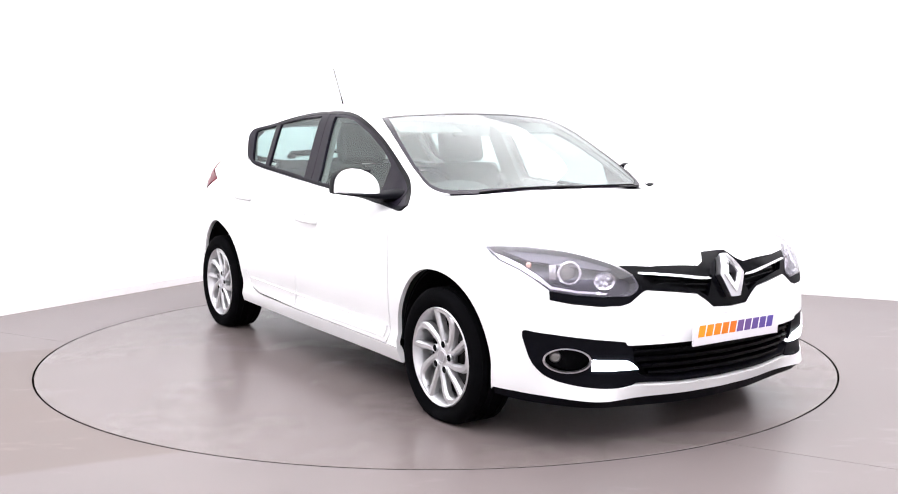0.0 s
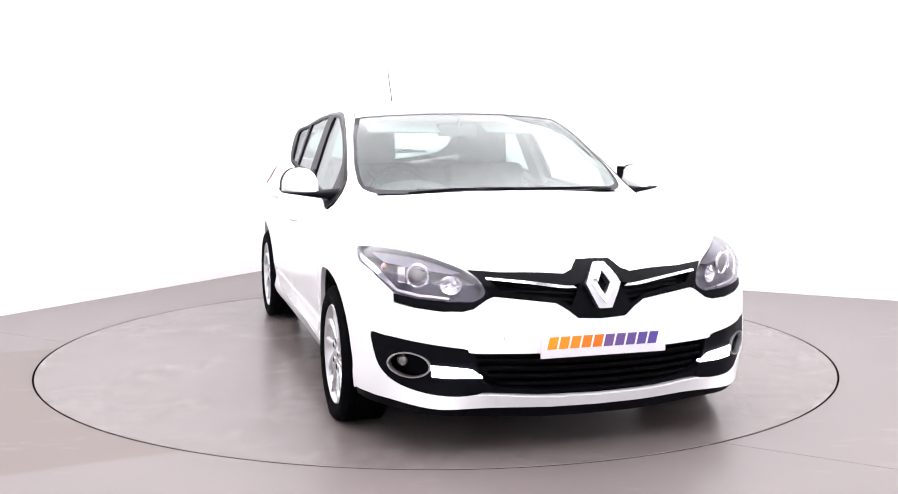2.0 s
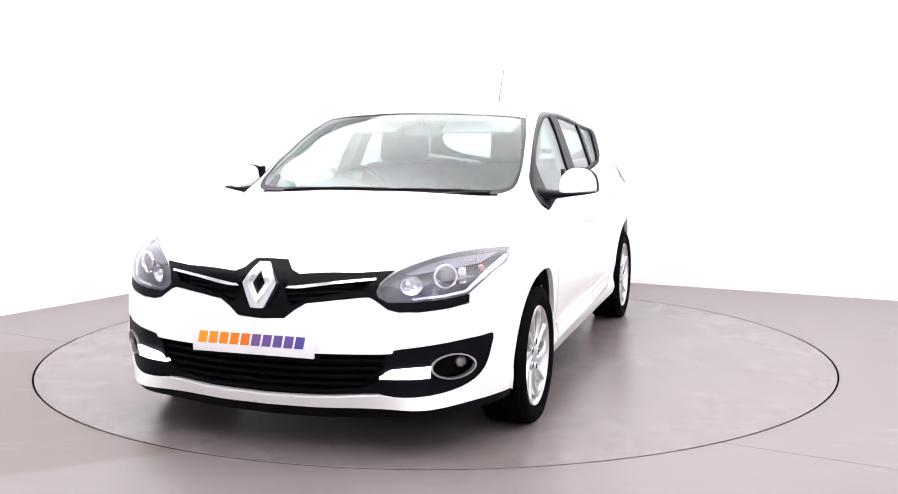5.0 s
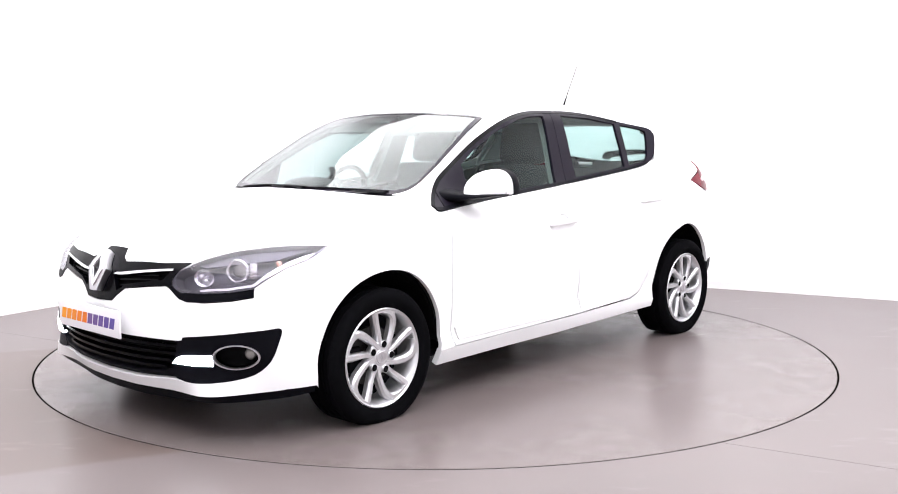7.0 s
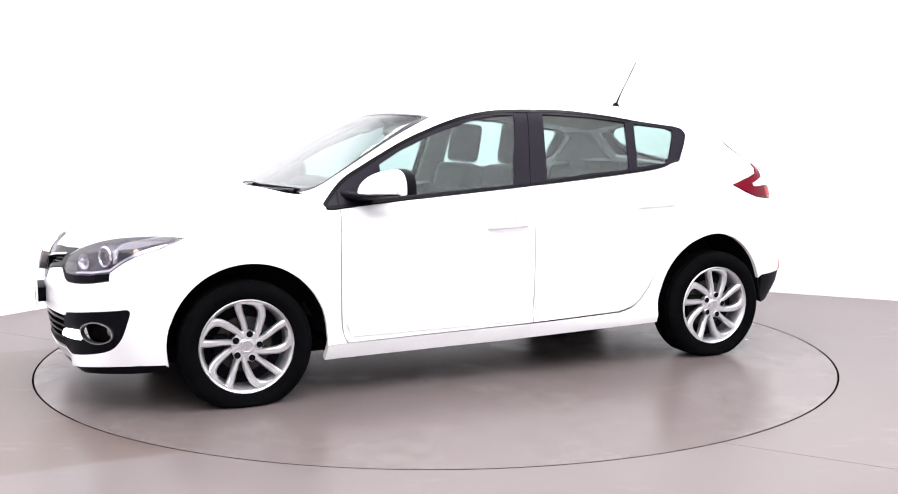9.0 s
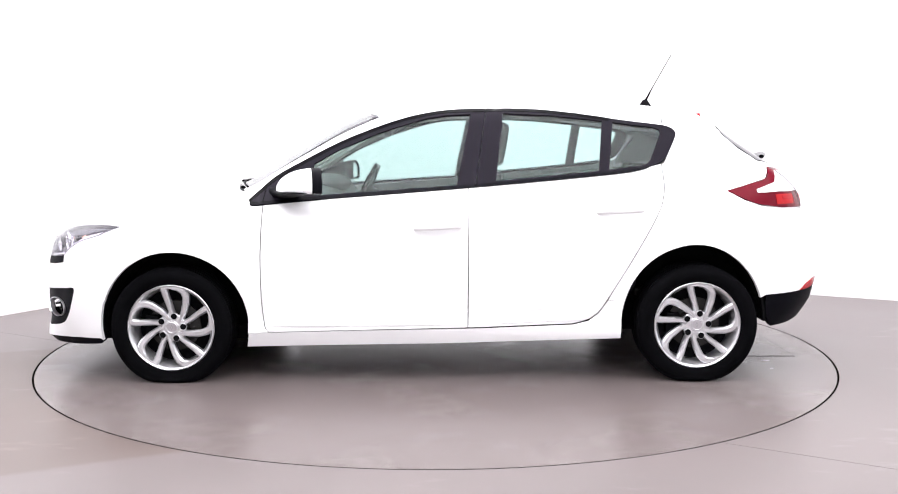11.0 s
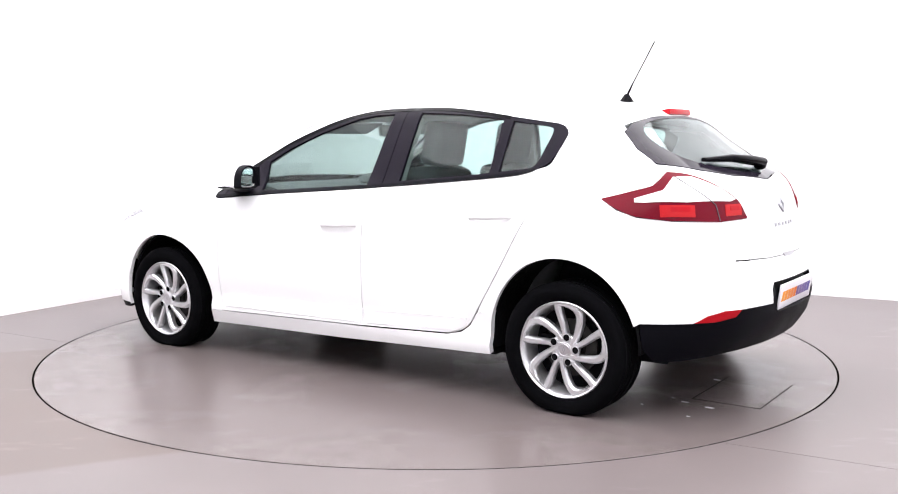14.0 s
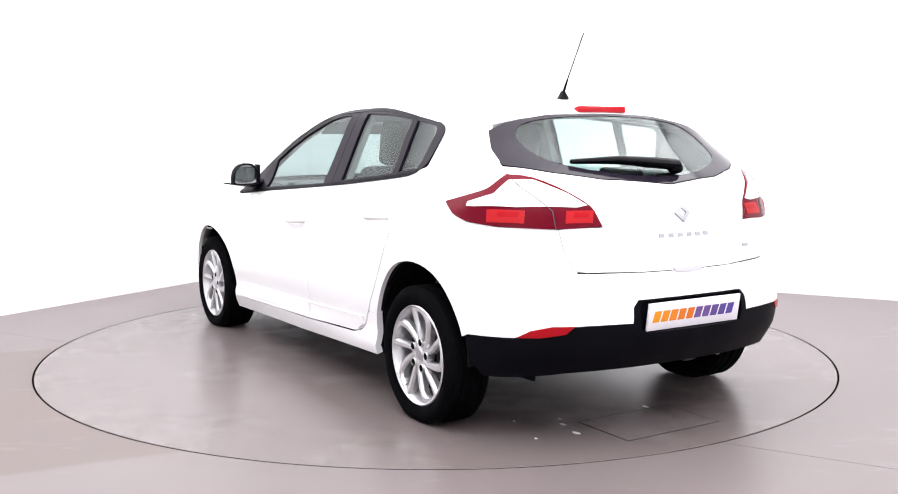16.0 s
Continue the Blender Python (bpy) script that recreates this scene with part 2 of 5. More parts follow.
def floor_slab(name, near, far, mat, label):
    """One strip of the floor between two joints, with the round opening for the turntable cut out."""
    steps, bm = 192, bmesh.new()
    inner, outer, deep = [], [], []
    for k in range(steps):
        a = 2 * math.pi * k / steps
        inner.append(bm.verts.new(((RADIUS + 0.004) * math.cos(a), (RADIUS + 0.004) * math.sin(a), 0)))
        deep.append(bm.verts.new(((RADIUS + 0.004) * math.cos(a), (RADIUS + 0.004) * math.sin(a), -0.05)))
        outer.append(bm.verts.new((16 * math.cos(a), 16 * math.sin(a), 0)))
    for k in range(steps):
        j = (k + 1) % steps
        bm.faces.new((inner[k], inner[j], deep[j], deep[k])), bm.faces.new((inner[k], outer[k], outer[j], inner[j]))
    across, along = Vector((-B_WAY.y, B_WAY.x, 0)), Vector((A_WAY.y, -A_WAY.x, 0))
    cuts = [(room_at(near, 0), across if near < 0.01 else A_WAY), (room_at(far, 0), -across if far > LONG_A - 0.01 else -A_WAY), (room_at(0, 0.0), -along), (room_at(0, LONG_B), along)]
    for co, no in cuts:
        bmesh.ops.bisect_plane(bm, geom=bm.verts[:] + bm.edges[:] + bm.faces[:], plane_co=co, plane_no=no, clear_outer=True)
    edge = bmesh.ops.extrude_edge_only(bm, edges=[e for e in bm.edges if e.is_boundary and max(v.co.z for v in e.verts) > -0.01])
    for v in edge["geom"]:
        if isinstance(v, bmesh.types.BMVert):
            v.co.z = -0.04
    return tagged(part(name, bm, mat, None), label, kind="structure")


JOINT = [0.0, 3.93, 5.87, LONG_A]
for i in range(3):
    floor_slab("floor", JOINT[i] + 0.0015, JOINT[i + 1] - 0.0015, FLOOR, "smooth grey sealed concrete studio floor, slightly stained")
slab("floor_base", [room_at(0, 0), room_at(LONG_A, 0), room_at(LONG_A, LONG_B), room_at(0, LONG_B)], -0.12, -0.06, GAP, "dark base under the joints of the floor")

# ---- the turntable: a round plate flush with the floor ----
turntable = tagged(new("turntable"), "round grey floor turntable under the white car", "turntable")
v, f = turned([(0.0005, -0.045), (RADIUS - 0.006, -0.045), (RADIUS - 0.006, -0.002), (RADIUS - 0.008, 0.0), (0.0005, 0.0)], 192)
part_of("plate", mesh_of("plate", [(x, z, y) for x, y, z in v], [q[::-1] for q in f], TABLE), turntable)

# added dark ring near the top of the joint, in place of its deep shade
v, f = turned([(RADIUS - 0.0059, -0.04), (RADIUS + 0.0035, -0.04), (RADIUS + 0.0035, -0.0008), (RADIUS - 0.0059, -0.0008)], 192)
part_of("joint_shade_ring", mesh_of("joint_shade_ring", [(x, z, y) for x, y, z in v], [q[::-1] for q in f], GAP), turntable, "dark ring standing in for the shade in the joint round the plate")

# a hatch plate let into the turntable, and crumbs of pale paint beside it
bm = bmesh.new()
box(bm, (-2.03, -0.205, -0.004), (-1.705, 0.325, 0.0012))
part("hatch_edge", bm, GAP, turntable)
bm = bmesh.new()
box(bm, (-2.025, -0.199, -0.003), (-1.711, 0.319, 0.0025), 0.001, 1)
part("hatch_plate", bm, TABLE, turntable, "flat grey hatch plate let into the turntable")
for x, y, s in ((-1.70, 0.40, 0.02), (-1.83, 0.43, 0.024), (-1.72, 0.22, 0.014), (-1.63, 0.36, 0.012), (-1.80, 0.62, 0.01), (-1.68, -0.1, 0.02), (-1.55, 0.55, 0.008)):
    bm = bmesh.new()
    bmesh.ops.create_icosphere(bm, subdivisions=2, radius=1.0)
    for w in bm.verts:
        w.co = Vector((x + w.co.x * s * (1 + 0.5 * noise.noise(w.co * 2 + Vector((x * 9, y * 9, 0)))), y + w.co.y * s * 0.5 * (1 + 0.6 * noise.noise(w.co * 3)), 0.0007 + 0.0012 * w.co.z))
    part("paint_fleck", bm, PLATE, turntable, "pale paint fleck on the plate")

# ---- the car: its skin as one smooth form; x ahead, y to its left, z up ----
def spline(x, xs, ys):
    """Smooth curve through keys (monotone cubic)."""
    x = np.asarray(x, float); xs = np.asarray(xs, float); ys = np.asarray(ys, float)
    h = np.diff(xs); d = np.diff(ys) / h
    m = np.zeros(len(xs)); m[0], m[-1] = d[0], d[-1]
    w1, w2 = 2 * h[1:] + h[:-1], h[1:] + 2 * h[:-1]
    ok = d[1:] * d[:-1] > 0
    m[1:-1][ok] = ((w1 + w2)[ok] / (w1[ok] / d[:-1][ok] + w2[ok] / d[1:][ok]))
    i = np.clip(np.searchsorted(xs, x) - 1, 0, len(xs) - 2)
    t = (x - xs[i]) / h[i]; t2 = np.clip(t, 0, 1)
    a, b = ys[i], ys[i + 1]; p, q = m[i] * h[i], m[i + 1] * h[i]
    v = a + p * t2 + (3 * (b - a) - 2 * p - q) * t2 ** 2 + (p + q - 2 * (b - a)) * t2 ** 3
    return v + np.where(t < 0, m[0] * (x - xs[0]), 0) + np.where(t > 1, m[-1] * (x - xs[-1]), 0)

PLAN = ((-2.2, .86), (-1.66, .887), (-1.3, .915), (-.95, .886), (-.4, .880), (.2, .880), (.9, .892), (1.32, .930), (1.66, .908), (2.2, .88))
SECT = ((.15, -.05), (.22, -.02), (.27, -.006), (.32, -.018), (.45, -.004), (.6, 0), (.72, -.002), (.8, -.01), (.88, -.035), (.93, -.085), (.98, -.125), (1.1, -.175), (1.25, -.232), (1.36, -.285), (1.42, -.36), (1.5, -.5))
NOSE = ((.15, 2.09), (.2, 2.12), (.28, 2.155), (.38, 2.17), (.5, 2.165), (.6, 2.15), (.68, 2.13), (.74, 2.09), (.85, 1.98), (1.0, 1.7))
NOSEY = ((0, 0), (.2, .013), (.4, .05), (.6, .11), (.7, .175), (.76, .235), (.84, .33), (.89, .48), (.94, .85))
TAIL = ((.2, -1.96), (.3, -2.03), (.4, -2.09), (.5, -2.105), (.58, -2.09), (.66, -2.055), (.75, -2.035), (.85, -2.02), (.95, -1.99), (1.03, -1.94), (1.12, -1.80), (1.25, -1.605), (1.37, -1.475), (1.45, -1.39))
TAILY = ((0, 0), (.2, .01), (.4, .043), (.55, .083), (.65, .137), (.74, .215), (.81, .32), (.86, .48), (.92, .9))
TOP = ((-1.6, 1.345), (-1.45, 1.38), (-1.2, 1.415), (-.8, 1.448), (-.4, 1.462), (-.1, 1.455), (.15, 1.43), (.4, 1.365), (.7, 1.21), (1.0, 1.03), (1.1, .985), (1.3, .95), (1.6, .905), (1.85, .85), (2.02, .79), (2.12, .735), (2.2, .66))
TOPY = ((0, 0), (.2, .006), (.4, .026), (.55, .05), (.7, .078), (.8, .105), (.95, .19))
def smin(a, b, k):
    h = np.clip(.5 + .5 * (b - a) / k, 0, 1)
    return b + (a - b) * h - k * h * (1 - h)
def shell(p):
    """Depth under the body's skin, positive inside, about in metres."""
    x, y, z = p[..., 0], np.abs(p[..., 1]), p[..., 2]
    yc = np.minimum(y, .95)
    side = spline(x, *zip(*PLAN)) + spline(z, *zip(*SECT)) - y
    side = side + .035 * np.exp(-((x + 1.6) / .4) ** 2 - ((z - .97) / .08) ** 2)
    side = side / np.where(z > .93, 1.09, 1.0)
    chin = .06 * np.exp(-((z - .2) / .06) ** 2 - ((y - .64) / .14) ** 2)
    nose = (spline(z, *zip(*NOSE)) + chin - spline(yc, *zip(*NOSEY)) - x) * .85
    tail = (x - spline(z, *zip(*TAIL)) - spline(yc, *zip(*TAILY))) * .75
    top = (spline(x, *zip(*TOP)) - spline(y, *zip(*TOPY)) - z) * np.where(x > .25, .87, .98)
    return smin(smin(smin(side, nose, .05), tail, .05), top, .06)
def cast(o, d, far=6.0):
    """First place at which rays from o along d meet the skin."""
    o, d = np.atleast_2d(np.asarray(o, float)), np.atleast_2d(np.asarray(d, float))
    d = d / np.linalg.norm(d, axis=1)[:, None]
    o = np.broadcast_to(o, d.shape) if len(o) == 1 else o
    d = np.broadcast_to(d, o.shape)
    s = np.zeros(len(o)); lo = s.copy(); live = np.ones(len(o), bool)
    for k in range(400):
        v = shell(o + d * s[:, None])
        live &= (v < 0) & (s < far)
        if not live.any():
            break
        lo, s = np.where(live, s, lo), np.where(live, s + np.clip(-.3 * v, .012, .1), s)
    hi = s
    for k in range(18):
        m = (lo + hi) / 2; v = shell(o + d * m[:, None]) < 0
        lo, hi = np.where(v, m, lo), np.where(v, hi, m)
    return o + d * hi[:, None], ~live



class Flat:
    """Rays along one direction."""

    def __init__(self, *d):
        self.d = np.array(d, float) / np.linalg.norm(d)
        u = np.array((1.0, 0, 0)) if abs(self.d[2]) > 0.99 else np.cross((0, 0, 1), self.d)
        self.u = u / np.linalg.norm(u)
        self.v = np.cross(self.d, self.u)

    def flat(self, p):
        return np.stack([p @ self.u, p @ self.v], -1)

    def rays(self, q):
        return q[:, :1] * self.u + q[:, 1:] * self.v + self.d * 2.9, np.broadcast_to(-self.d, (len(q), 3))


class Round:
    """Level rays towards an upright axis, for the parts that wrap round the ends."""

    def __init__(self, axis, s):
        self.axis, self.s = axis, s

    def flat(self, p):
        return np.stack([self.s * np.arctan2(p[:, 1], self.s * (p[:, 0] - self.axis)), p[:, 2]], -1)

    def rays(self, q):
        a = q[:, 0] * self.s
        d = np.stack([self.s * np.cos(a), np.sin(a), 0 * a], -1)
        return np.array((self.axis, 0, 0)) + d * 1.6 + np.stack([0 * a, 0 * a, q[:, 1]], -1), -d


SIDE, OVER, NOSEWARD, TAILWARD = Flat(0, 1, 0), Flat(0, 0, 1), Round(1.2, 1), Round(-1.2, -1)
FENDER, QUARTER, SCREENWARD, HATCHWARD, RAILWARD, LAMPWARD = Flat(0.35, 0.85, 0.25), Flat(-0.55, 0.8, 0.12), Flat(0.6, 0, 0.8), Flat(-0.85, 0, 0.5), Flat(0.1, 0.8, 0.6), Flat(0.62, 0.68, 0.4)
BACKLAMP = Flat(-0.62, 0.72, 0.25)


def inside(q, loop):
    """Which points lie in a closed loop."""
    x, y = q[:, 0], q[:, 1]
    hit = np.zeros(len(q), bool)
    for (ax, ay), (bx, by) in zip(loop, np.roll(loop, -1, 0)):
        if ay != by:
            hit ^= ((ay > y) != (by > y)) & (x < (bx - ax) * (y - ay) / (by - ay) + ax)
    return hit


def dense(loop, step):
    out = []
    for a, b in zip(loop, np.roll(loop, -1, 0)):
        n = max(1, int(np.ceil(np.linalg.norm(b - a) / step)))
        out += [a + (b - a) * k / n for k in range(n)]
    return np.array(out)


def outward(p):
    e = 0.004
    g = np.stack([shell(p - np.eye(3)[k] * e) - shell(p + np.eye(3)[k] * e) for k in range(3)], -1)
    return g / np.linalg.norm(g, axis=1)[:, None]


def sheet(outline, way, holes=(), off=0.0, thick=0.012, step=0.05, mat=None, name="panel", grow=0.0):
    """A curved panel of the skin: an outline with holes, laid on the skin, off metres proud, with thickness."""
    from mathutils.geometry import delaunay_2d_cdt
    loops = [dense(way.flat(np.array(l, float)), step) for l in (outline, *holes)]
    q = np.concatenate(loops)
    edges, k = [], 0
    for l in loops:
        edges += [(k + i, k + (i + 1) % len(l)) for i in range(len(l))]
        k += len(l)
    lo, hi = loops[0].min(0), loops[0].max(0)
    gx, gy = np.meshgrid(np.arange(lo[0] + step / 2, hi[0], step), np.arange(lo[1] + step / 2, hi[1], step))
    grid = np.stack([gx.ravel(), gy.ravel()], -1)
    if len(grid):
        ok = inside(grid, loops[0])
        for l in loops[1:]:
            ok &= ~inside(grid, l)
        grid = grid[ok]
    if len(grid):
        far = np.min(np.linalg.norm(grid[:, None] - q[None], axis=2), axis=1) > step * 0.45
        grid = grid[far]
    pts = [Vector(p) for p in np.concatenate([q, grid])] if len(grid) else [Vector(p) for p in q]
    vs, _, fs, *_ = delaunay_2d_cdt(pts, edges, [], 0, 1e-6)
    v2 = np.array([tuple(v) for v in vs])
    mid = np.array([v2[list(f)].mean(0) for f in fs])
    ok = inside(mid, loops[0])
    for l in loops[1:]:
        ok &= ~inside(mid, l)
    tris = [tuple(f) for f, o in zip(fs, ok) if o]
    used = sorted({i for f in tris for i in f})
    index = {i: k for k, i in enumerate(used)}
    tris = [tuple(index[i] for i in f) for f in tris]
    o, d = way.rays(v2[used])
    p, _ = cast(o, d)
    nrm = outward(p)
    n = len(p)
    verts = np.concatenate([p + nrm * off, p + nrm * (off - thick)])
    count = {}
    for f in tris:
        for a, b in zip(f, f[1:] + f[:1]):
            count[(a, b)] = 1
    rim = [(a, b) for a, b in count if (b, a) not in count]
    faces = tris + [tuple(n + i for i in f[::-1]) for f in tris] + [(b, a, a + n, b + n) for a, b in rim]
    return mesh_of(name, verts, faces, mat)


def panel(name, mat, parent, outline, way, label="", both=False, **kw):
    me = sheet(outline, way, mat=mat, name=name, **kw)
    ob = part_of(name, me, parent, label)
    if not both:
        return ob
    return ob, part_of(name, flipped(me), parent if both is True else both, label)


def snap(pts, way):
    """The points moved along the rays onto the skin."""
    o, d = way.rays(way.flat(np.array(pts, float)))
    return [tuple(map(float, q)) for q in cast(o, d)[0]]


def sym(half):
    """A whole loop from its left half, which starts and ends on the middle line."""
    return half + [(x, -y, z) for x, y, z in half[::-1] if abs(y) > 1e-6]


def xz(pts, y=0.8):
    return [(x, y, z) for x, z in pts]


car = tagged(new("car"), "white five-door hatchback car with silver alloy wheels on the turntable", "car")


def arch(cx, cz, rx, rz, a0, a1, n=24):
    return [(cx + rx * math.cos(radians(a0 + (a1 - a0) * k / n)), cz + rz * math.sin(radians(a0 + (a1 - a0) * k / n))) for k in range(n + 1)]


# outlines on the side, as (x, z)
F_ARCH, R_ARCH = (1.316, 0.292, 0.370, 0.374), (-1.298, 0.305, 0.362, 0.396)
WINDOW_TOP = cr([(0.942, 0.918), (0.897, 0.962), (0.825, 1.027), (0.735, 1.082), (0.508, 1.202), (0.358, 1.265), (0.209, 1.318), (0.06, 1.355), (-0.12, 1.376), (-0.452, 1.379), (-0.691, 1.359), (-0.952, 1.323), (-1.163, 1.296)], 4)
WINDOW_END = cr([(-1.163, 1.296), (-1.205, 1.284), (-1.226, 1.262), (-1.226, 1.235), (-1.187, 1.155), (-1.156, 1.115), (-1.10, 1.087)], 4)
WINDOW_LOW = cr([(-1.10, 1.087), (-0.989, 1.064), (-0.566, 1.021), (0.018, 0.971), (0.683, 0.922), (0.86, 0.9055), (0.915, 0.903), (0.934, 0.907)], 4)
DOOR_FRONT = cr([(0.866, 0.903), (0.873, 0.76), (0.879, 0.611), (0.876, 0.399), (0.864, 0.29), (0.844, 0.258)], 5)
DOOR_MID = [(-0.166, 0.99), (-0.166, 0.9), (-0.163, 0.637), (-0.161, 0.279)]
DOOR_REAR = cr([(-0.69, 0.300), (-0.765, 0.318), (-0.815, 0.352), (-0.862, 0.42), (-1.004, 0.658), (-1.121, 0.878), (-1.155, 0.98), (-1.150, 1.098)], 5)
GAPW = 0.0023


def low_line(x0, x1, shift=0.0, n=10):
    """The lower edge of the side windows between two stations."""
    xs = [p[0] for p in WINDOW_LOW][::-1]
    zs = [p[1] for p in WINDOW_LOW][::-1]
    at = [x0 + (x1 - x0) * k / n for k in range(n + 1)]
    xs, zs = zip(*sorted(zip(xs, zs)))
    return [(x, float(np.interp(x, xs, zs)) + shift) for x in at]


def side_pts(pts):
    return snap(xz(pts), SIDE)


HOOD_EDGE = snap([(0.985, 0.705, 0.95), (1.1, 0.73, 0.94), (1.3, 0.742, 0.92), (1.5, 0.738, 0.86), (1.60, 0.742, 0.83)], OVER)
SCREEN_SIDE = snap([(1.004, 0.617, 0.966), (0.978, 0.652, 0.977), (0.944, 0.676, 0.992), (0.89, 0.687, 1.015), (0.767, 0.68, 1.087), (0.515, 0.634, 1.233), (0.301, 0.578, 1.334)], SCREENWARD)
ROOF_SIDE = snap([(0.1, 0.541, 1.385), (-0.1, 0.526, 1.41), (-0.4, 0.526, 1.415), (-0.8, 0.541, 1.395), (-1.165, 0.561, 1.355)], OVER)
LAMP = cr([(1.576, 0.838, 0.788), (1.70, 0.762, 0.793), (1.80, 0.695, 0.786), (1.887, 0.630, 0.773), (2.0, 0.52, 0.730), (2.062, 0.462, 0.688)], 4) + cr([(2.078, 0.450, 0.66), (2.080, 0.462, 0.628), (2.074, 0.50, 0.612)], 3) + cr([(2.042, 0.586, 0.612), (1.975, 0.685, 0.618), (1.905, 0.762, 0.634)], 3) + [(1.857, 0.799, 0.674), (1.79, 0.83, 0.712), (1.69, 0.856, 0.742)]
LAMP = snap(LAMP, LAMPWARD)
GATE_SIDE = snap([(-1.913, 0.574, 0.868), (-1.934, 0.562, 0.784), (-1.958, 0.535, 0.72), (-1.966, 0.515, 0.704)], BACKLAMP)

# ---- side panels ----
front_door = panel("front_door", PAINT, car, xz([(x - GAPW, z) for x, z in DOOR_FRONT] + [(-0.161 + GAPW, 0.279)] + low_line(-0.166 + GAPW, 0.862)), SIDE, both=True, step=0.045, thick=0.02)
rear_door = panel("rear_door", PAINT, car, xz([(-0.161 - GAPW, 0.279)] + [(x + GAPW, z) for x, z in DOOR_REAR] + low_line(-1.10, -0.166 - GAPW)), SIDE, both=True, step=0.045, thick=0.02)
sill_top = [(0.9445, 0.249), (0.844, 0.251), (0.3, 0.262), (-0.161, 0.272), (-0.69, 0.293), (-0.77, 0.311), (-0.82, 0.347), (-0.866, 0.415), (-0.93, 0.42)]
panel("sill", PAINT, car, xz(sill_top + arch(*R_ARCH, 18, 0, 6) + [(-0.933, 0.222), (0.0, 0.192), (0.957, 0.178), (0.9535, 0.195)]), SIDE, both=True, step=0.045, thick=0.03)

# the front wing, from the door to the lamp, with the arch cut out
wing = side_pts([(0.944, 0.252), (0.85, 0.254)] + [(x + GAPW, z) for x, z in DOOR_FRONT[::-1]]) + snap([(0.948, 0.80, 0.918)], SIDE)
wing += [(x, y + 0.004, z) for x, y, z in HOOD_EDGE] + [LAMP[4], LAMP[2], LAMP[0], LAMP[37]] + side_pts([(1.676, 0.735), (1.676, 0.43)] + arch(*F_ARCH, 18, 187, 30))
panel("front_wing", PAINT, car, wing, FENDER, both=True, off=-0.0016, step=0.05, thick=0.02)

rb_top = snap([(-2.058, 0, 0.688), (-2.045, 0.25, 0.690), (-1.984, 0.48, 0.6955), (-1.957, 0.535, 0.699), (-1.86, 0.70, 0.66), (-1.76, 0.79, 0.652), (-1.67, 0.84, 0.65)], TAILWARD)

# the rear quarter with the arch and the shoulder above it, up to the roof
quarter = side_pts([(-0.932, 0.418), (-0.868, 0.418)] + [(x - GAPW, z) for x, z in DOOR_REAR if z > 0.42])
quarter += [(-1.146, 0.70, 1.102), (-1.172, 0.69, 1.15), (-1.208, 0.66, 1.235), (-1.203, 0.645, 1.265), (-1.145, 0.62, 1.292), (-1.145, 0.56, 1.362), (-1.40, 0.55, 1.33), (-1.474, 0.59, 1.272), (-1.63, 0.655, 1.125), (-1.70, 0.674, 1.083)]
quarter += snap([(-1.676, 0.757, 1.028), (-1.57, 0.795, 0.998), (-1.462, 0.820, 0.968), (-1.545, 0.841, 0.922), (-1.638, 0.831, 0.893), (-1.765, 0.763, 0.877)], BACKLAMP) + [(x, y + 0.0025, z) for x, y, z in GATE_SIDE] + [(x, y, z - 0.012) for x, y, z in rb_top[3:]]
quarter += side_pts(arch(*R_ARCH, 158, 16, 30))
panel("rear_quarter", PAINT, car, quarter, QUARTER, both=True, off=-0.0016, step=0.05, thick=0.02)

# screen pillar and the rail over the doors
pillar = [HOOD_EDGE[0]] + [(x, y + 0.003, z) for x, y, z in SCREEN_SIDE + ROOF_SIDE] + snap([(x, 0.62, z + 0.002) for x, z in WINDOW_TOP[::-1]] + [(0.95, 0.8, 0.918)], SIDE)
panel("roof_rail", PAINT, car, pillar, RAILWARD, both=True, step=0.04, thick=0.02)

# outlines of the band between the lamps and of the lamps
band_top = [(2.05, 0, 0.757), (2.05, 0.07, 0.756), (2.088, 0.105, 0.722), (2.10, 0.14, 0.709), (2.05, 0.38, 0.716), (2.0, 0.505, 0.722)]
band_low = [(2.062, 0.462, 0.688), (2.080, 0.449, 0.655), (2.086, 0.458, 0.62), (2.09, 0.415, 0.633), (2.11, 0.30, 0.620), (2.137, 0.185, 0.605), (2.145, 0.14, 0.578), (2.155, 0.10, 0.546), (2.158, 0, 0.541)]
NOSEFLAT = Flat(0.95, 0, 0.3)
band_top, band_low = snap(band_top, NOSEFLAT), snap(band_low, NOSEFLAT)

# bonnet, roof
bonnet = snap([(1.125, 0, 1.0), (1.105, 0.25, 1), (1.055, 0.5, 1), (1.015, 0.64, 1)], OVER) + HOOD_EDGE + LAMP[4:20] + band_top[::-1]
panel("bonnet", PAINT, car, sym(bonnet), Flat(0.35, 0, 0.94), step=0.05, thick=0.02)
roof = [(0.385, 0, 1.36), (0.365, 0.304, 1.35), (0.297, 0.575, 1.334)] + ROOF_SIDE + [(-1.17, 0.556, 1.36), (-1.385, 0.582, 1.325), (-1.40, 0.5, 1.33), (-1.41, 0.3, 1.34), (-1.418, 0, 1.34)]
panel("roof", PAINT, car, sym(roof), OVER, step=0.06, thick=0.02)
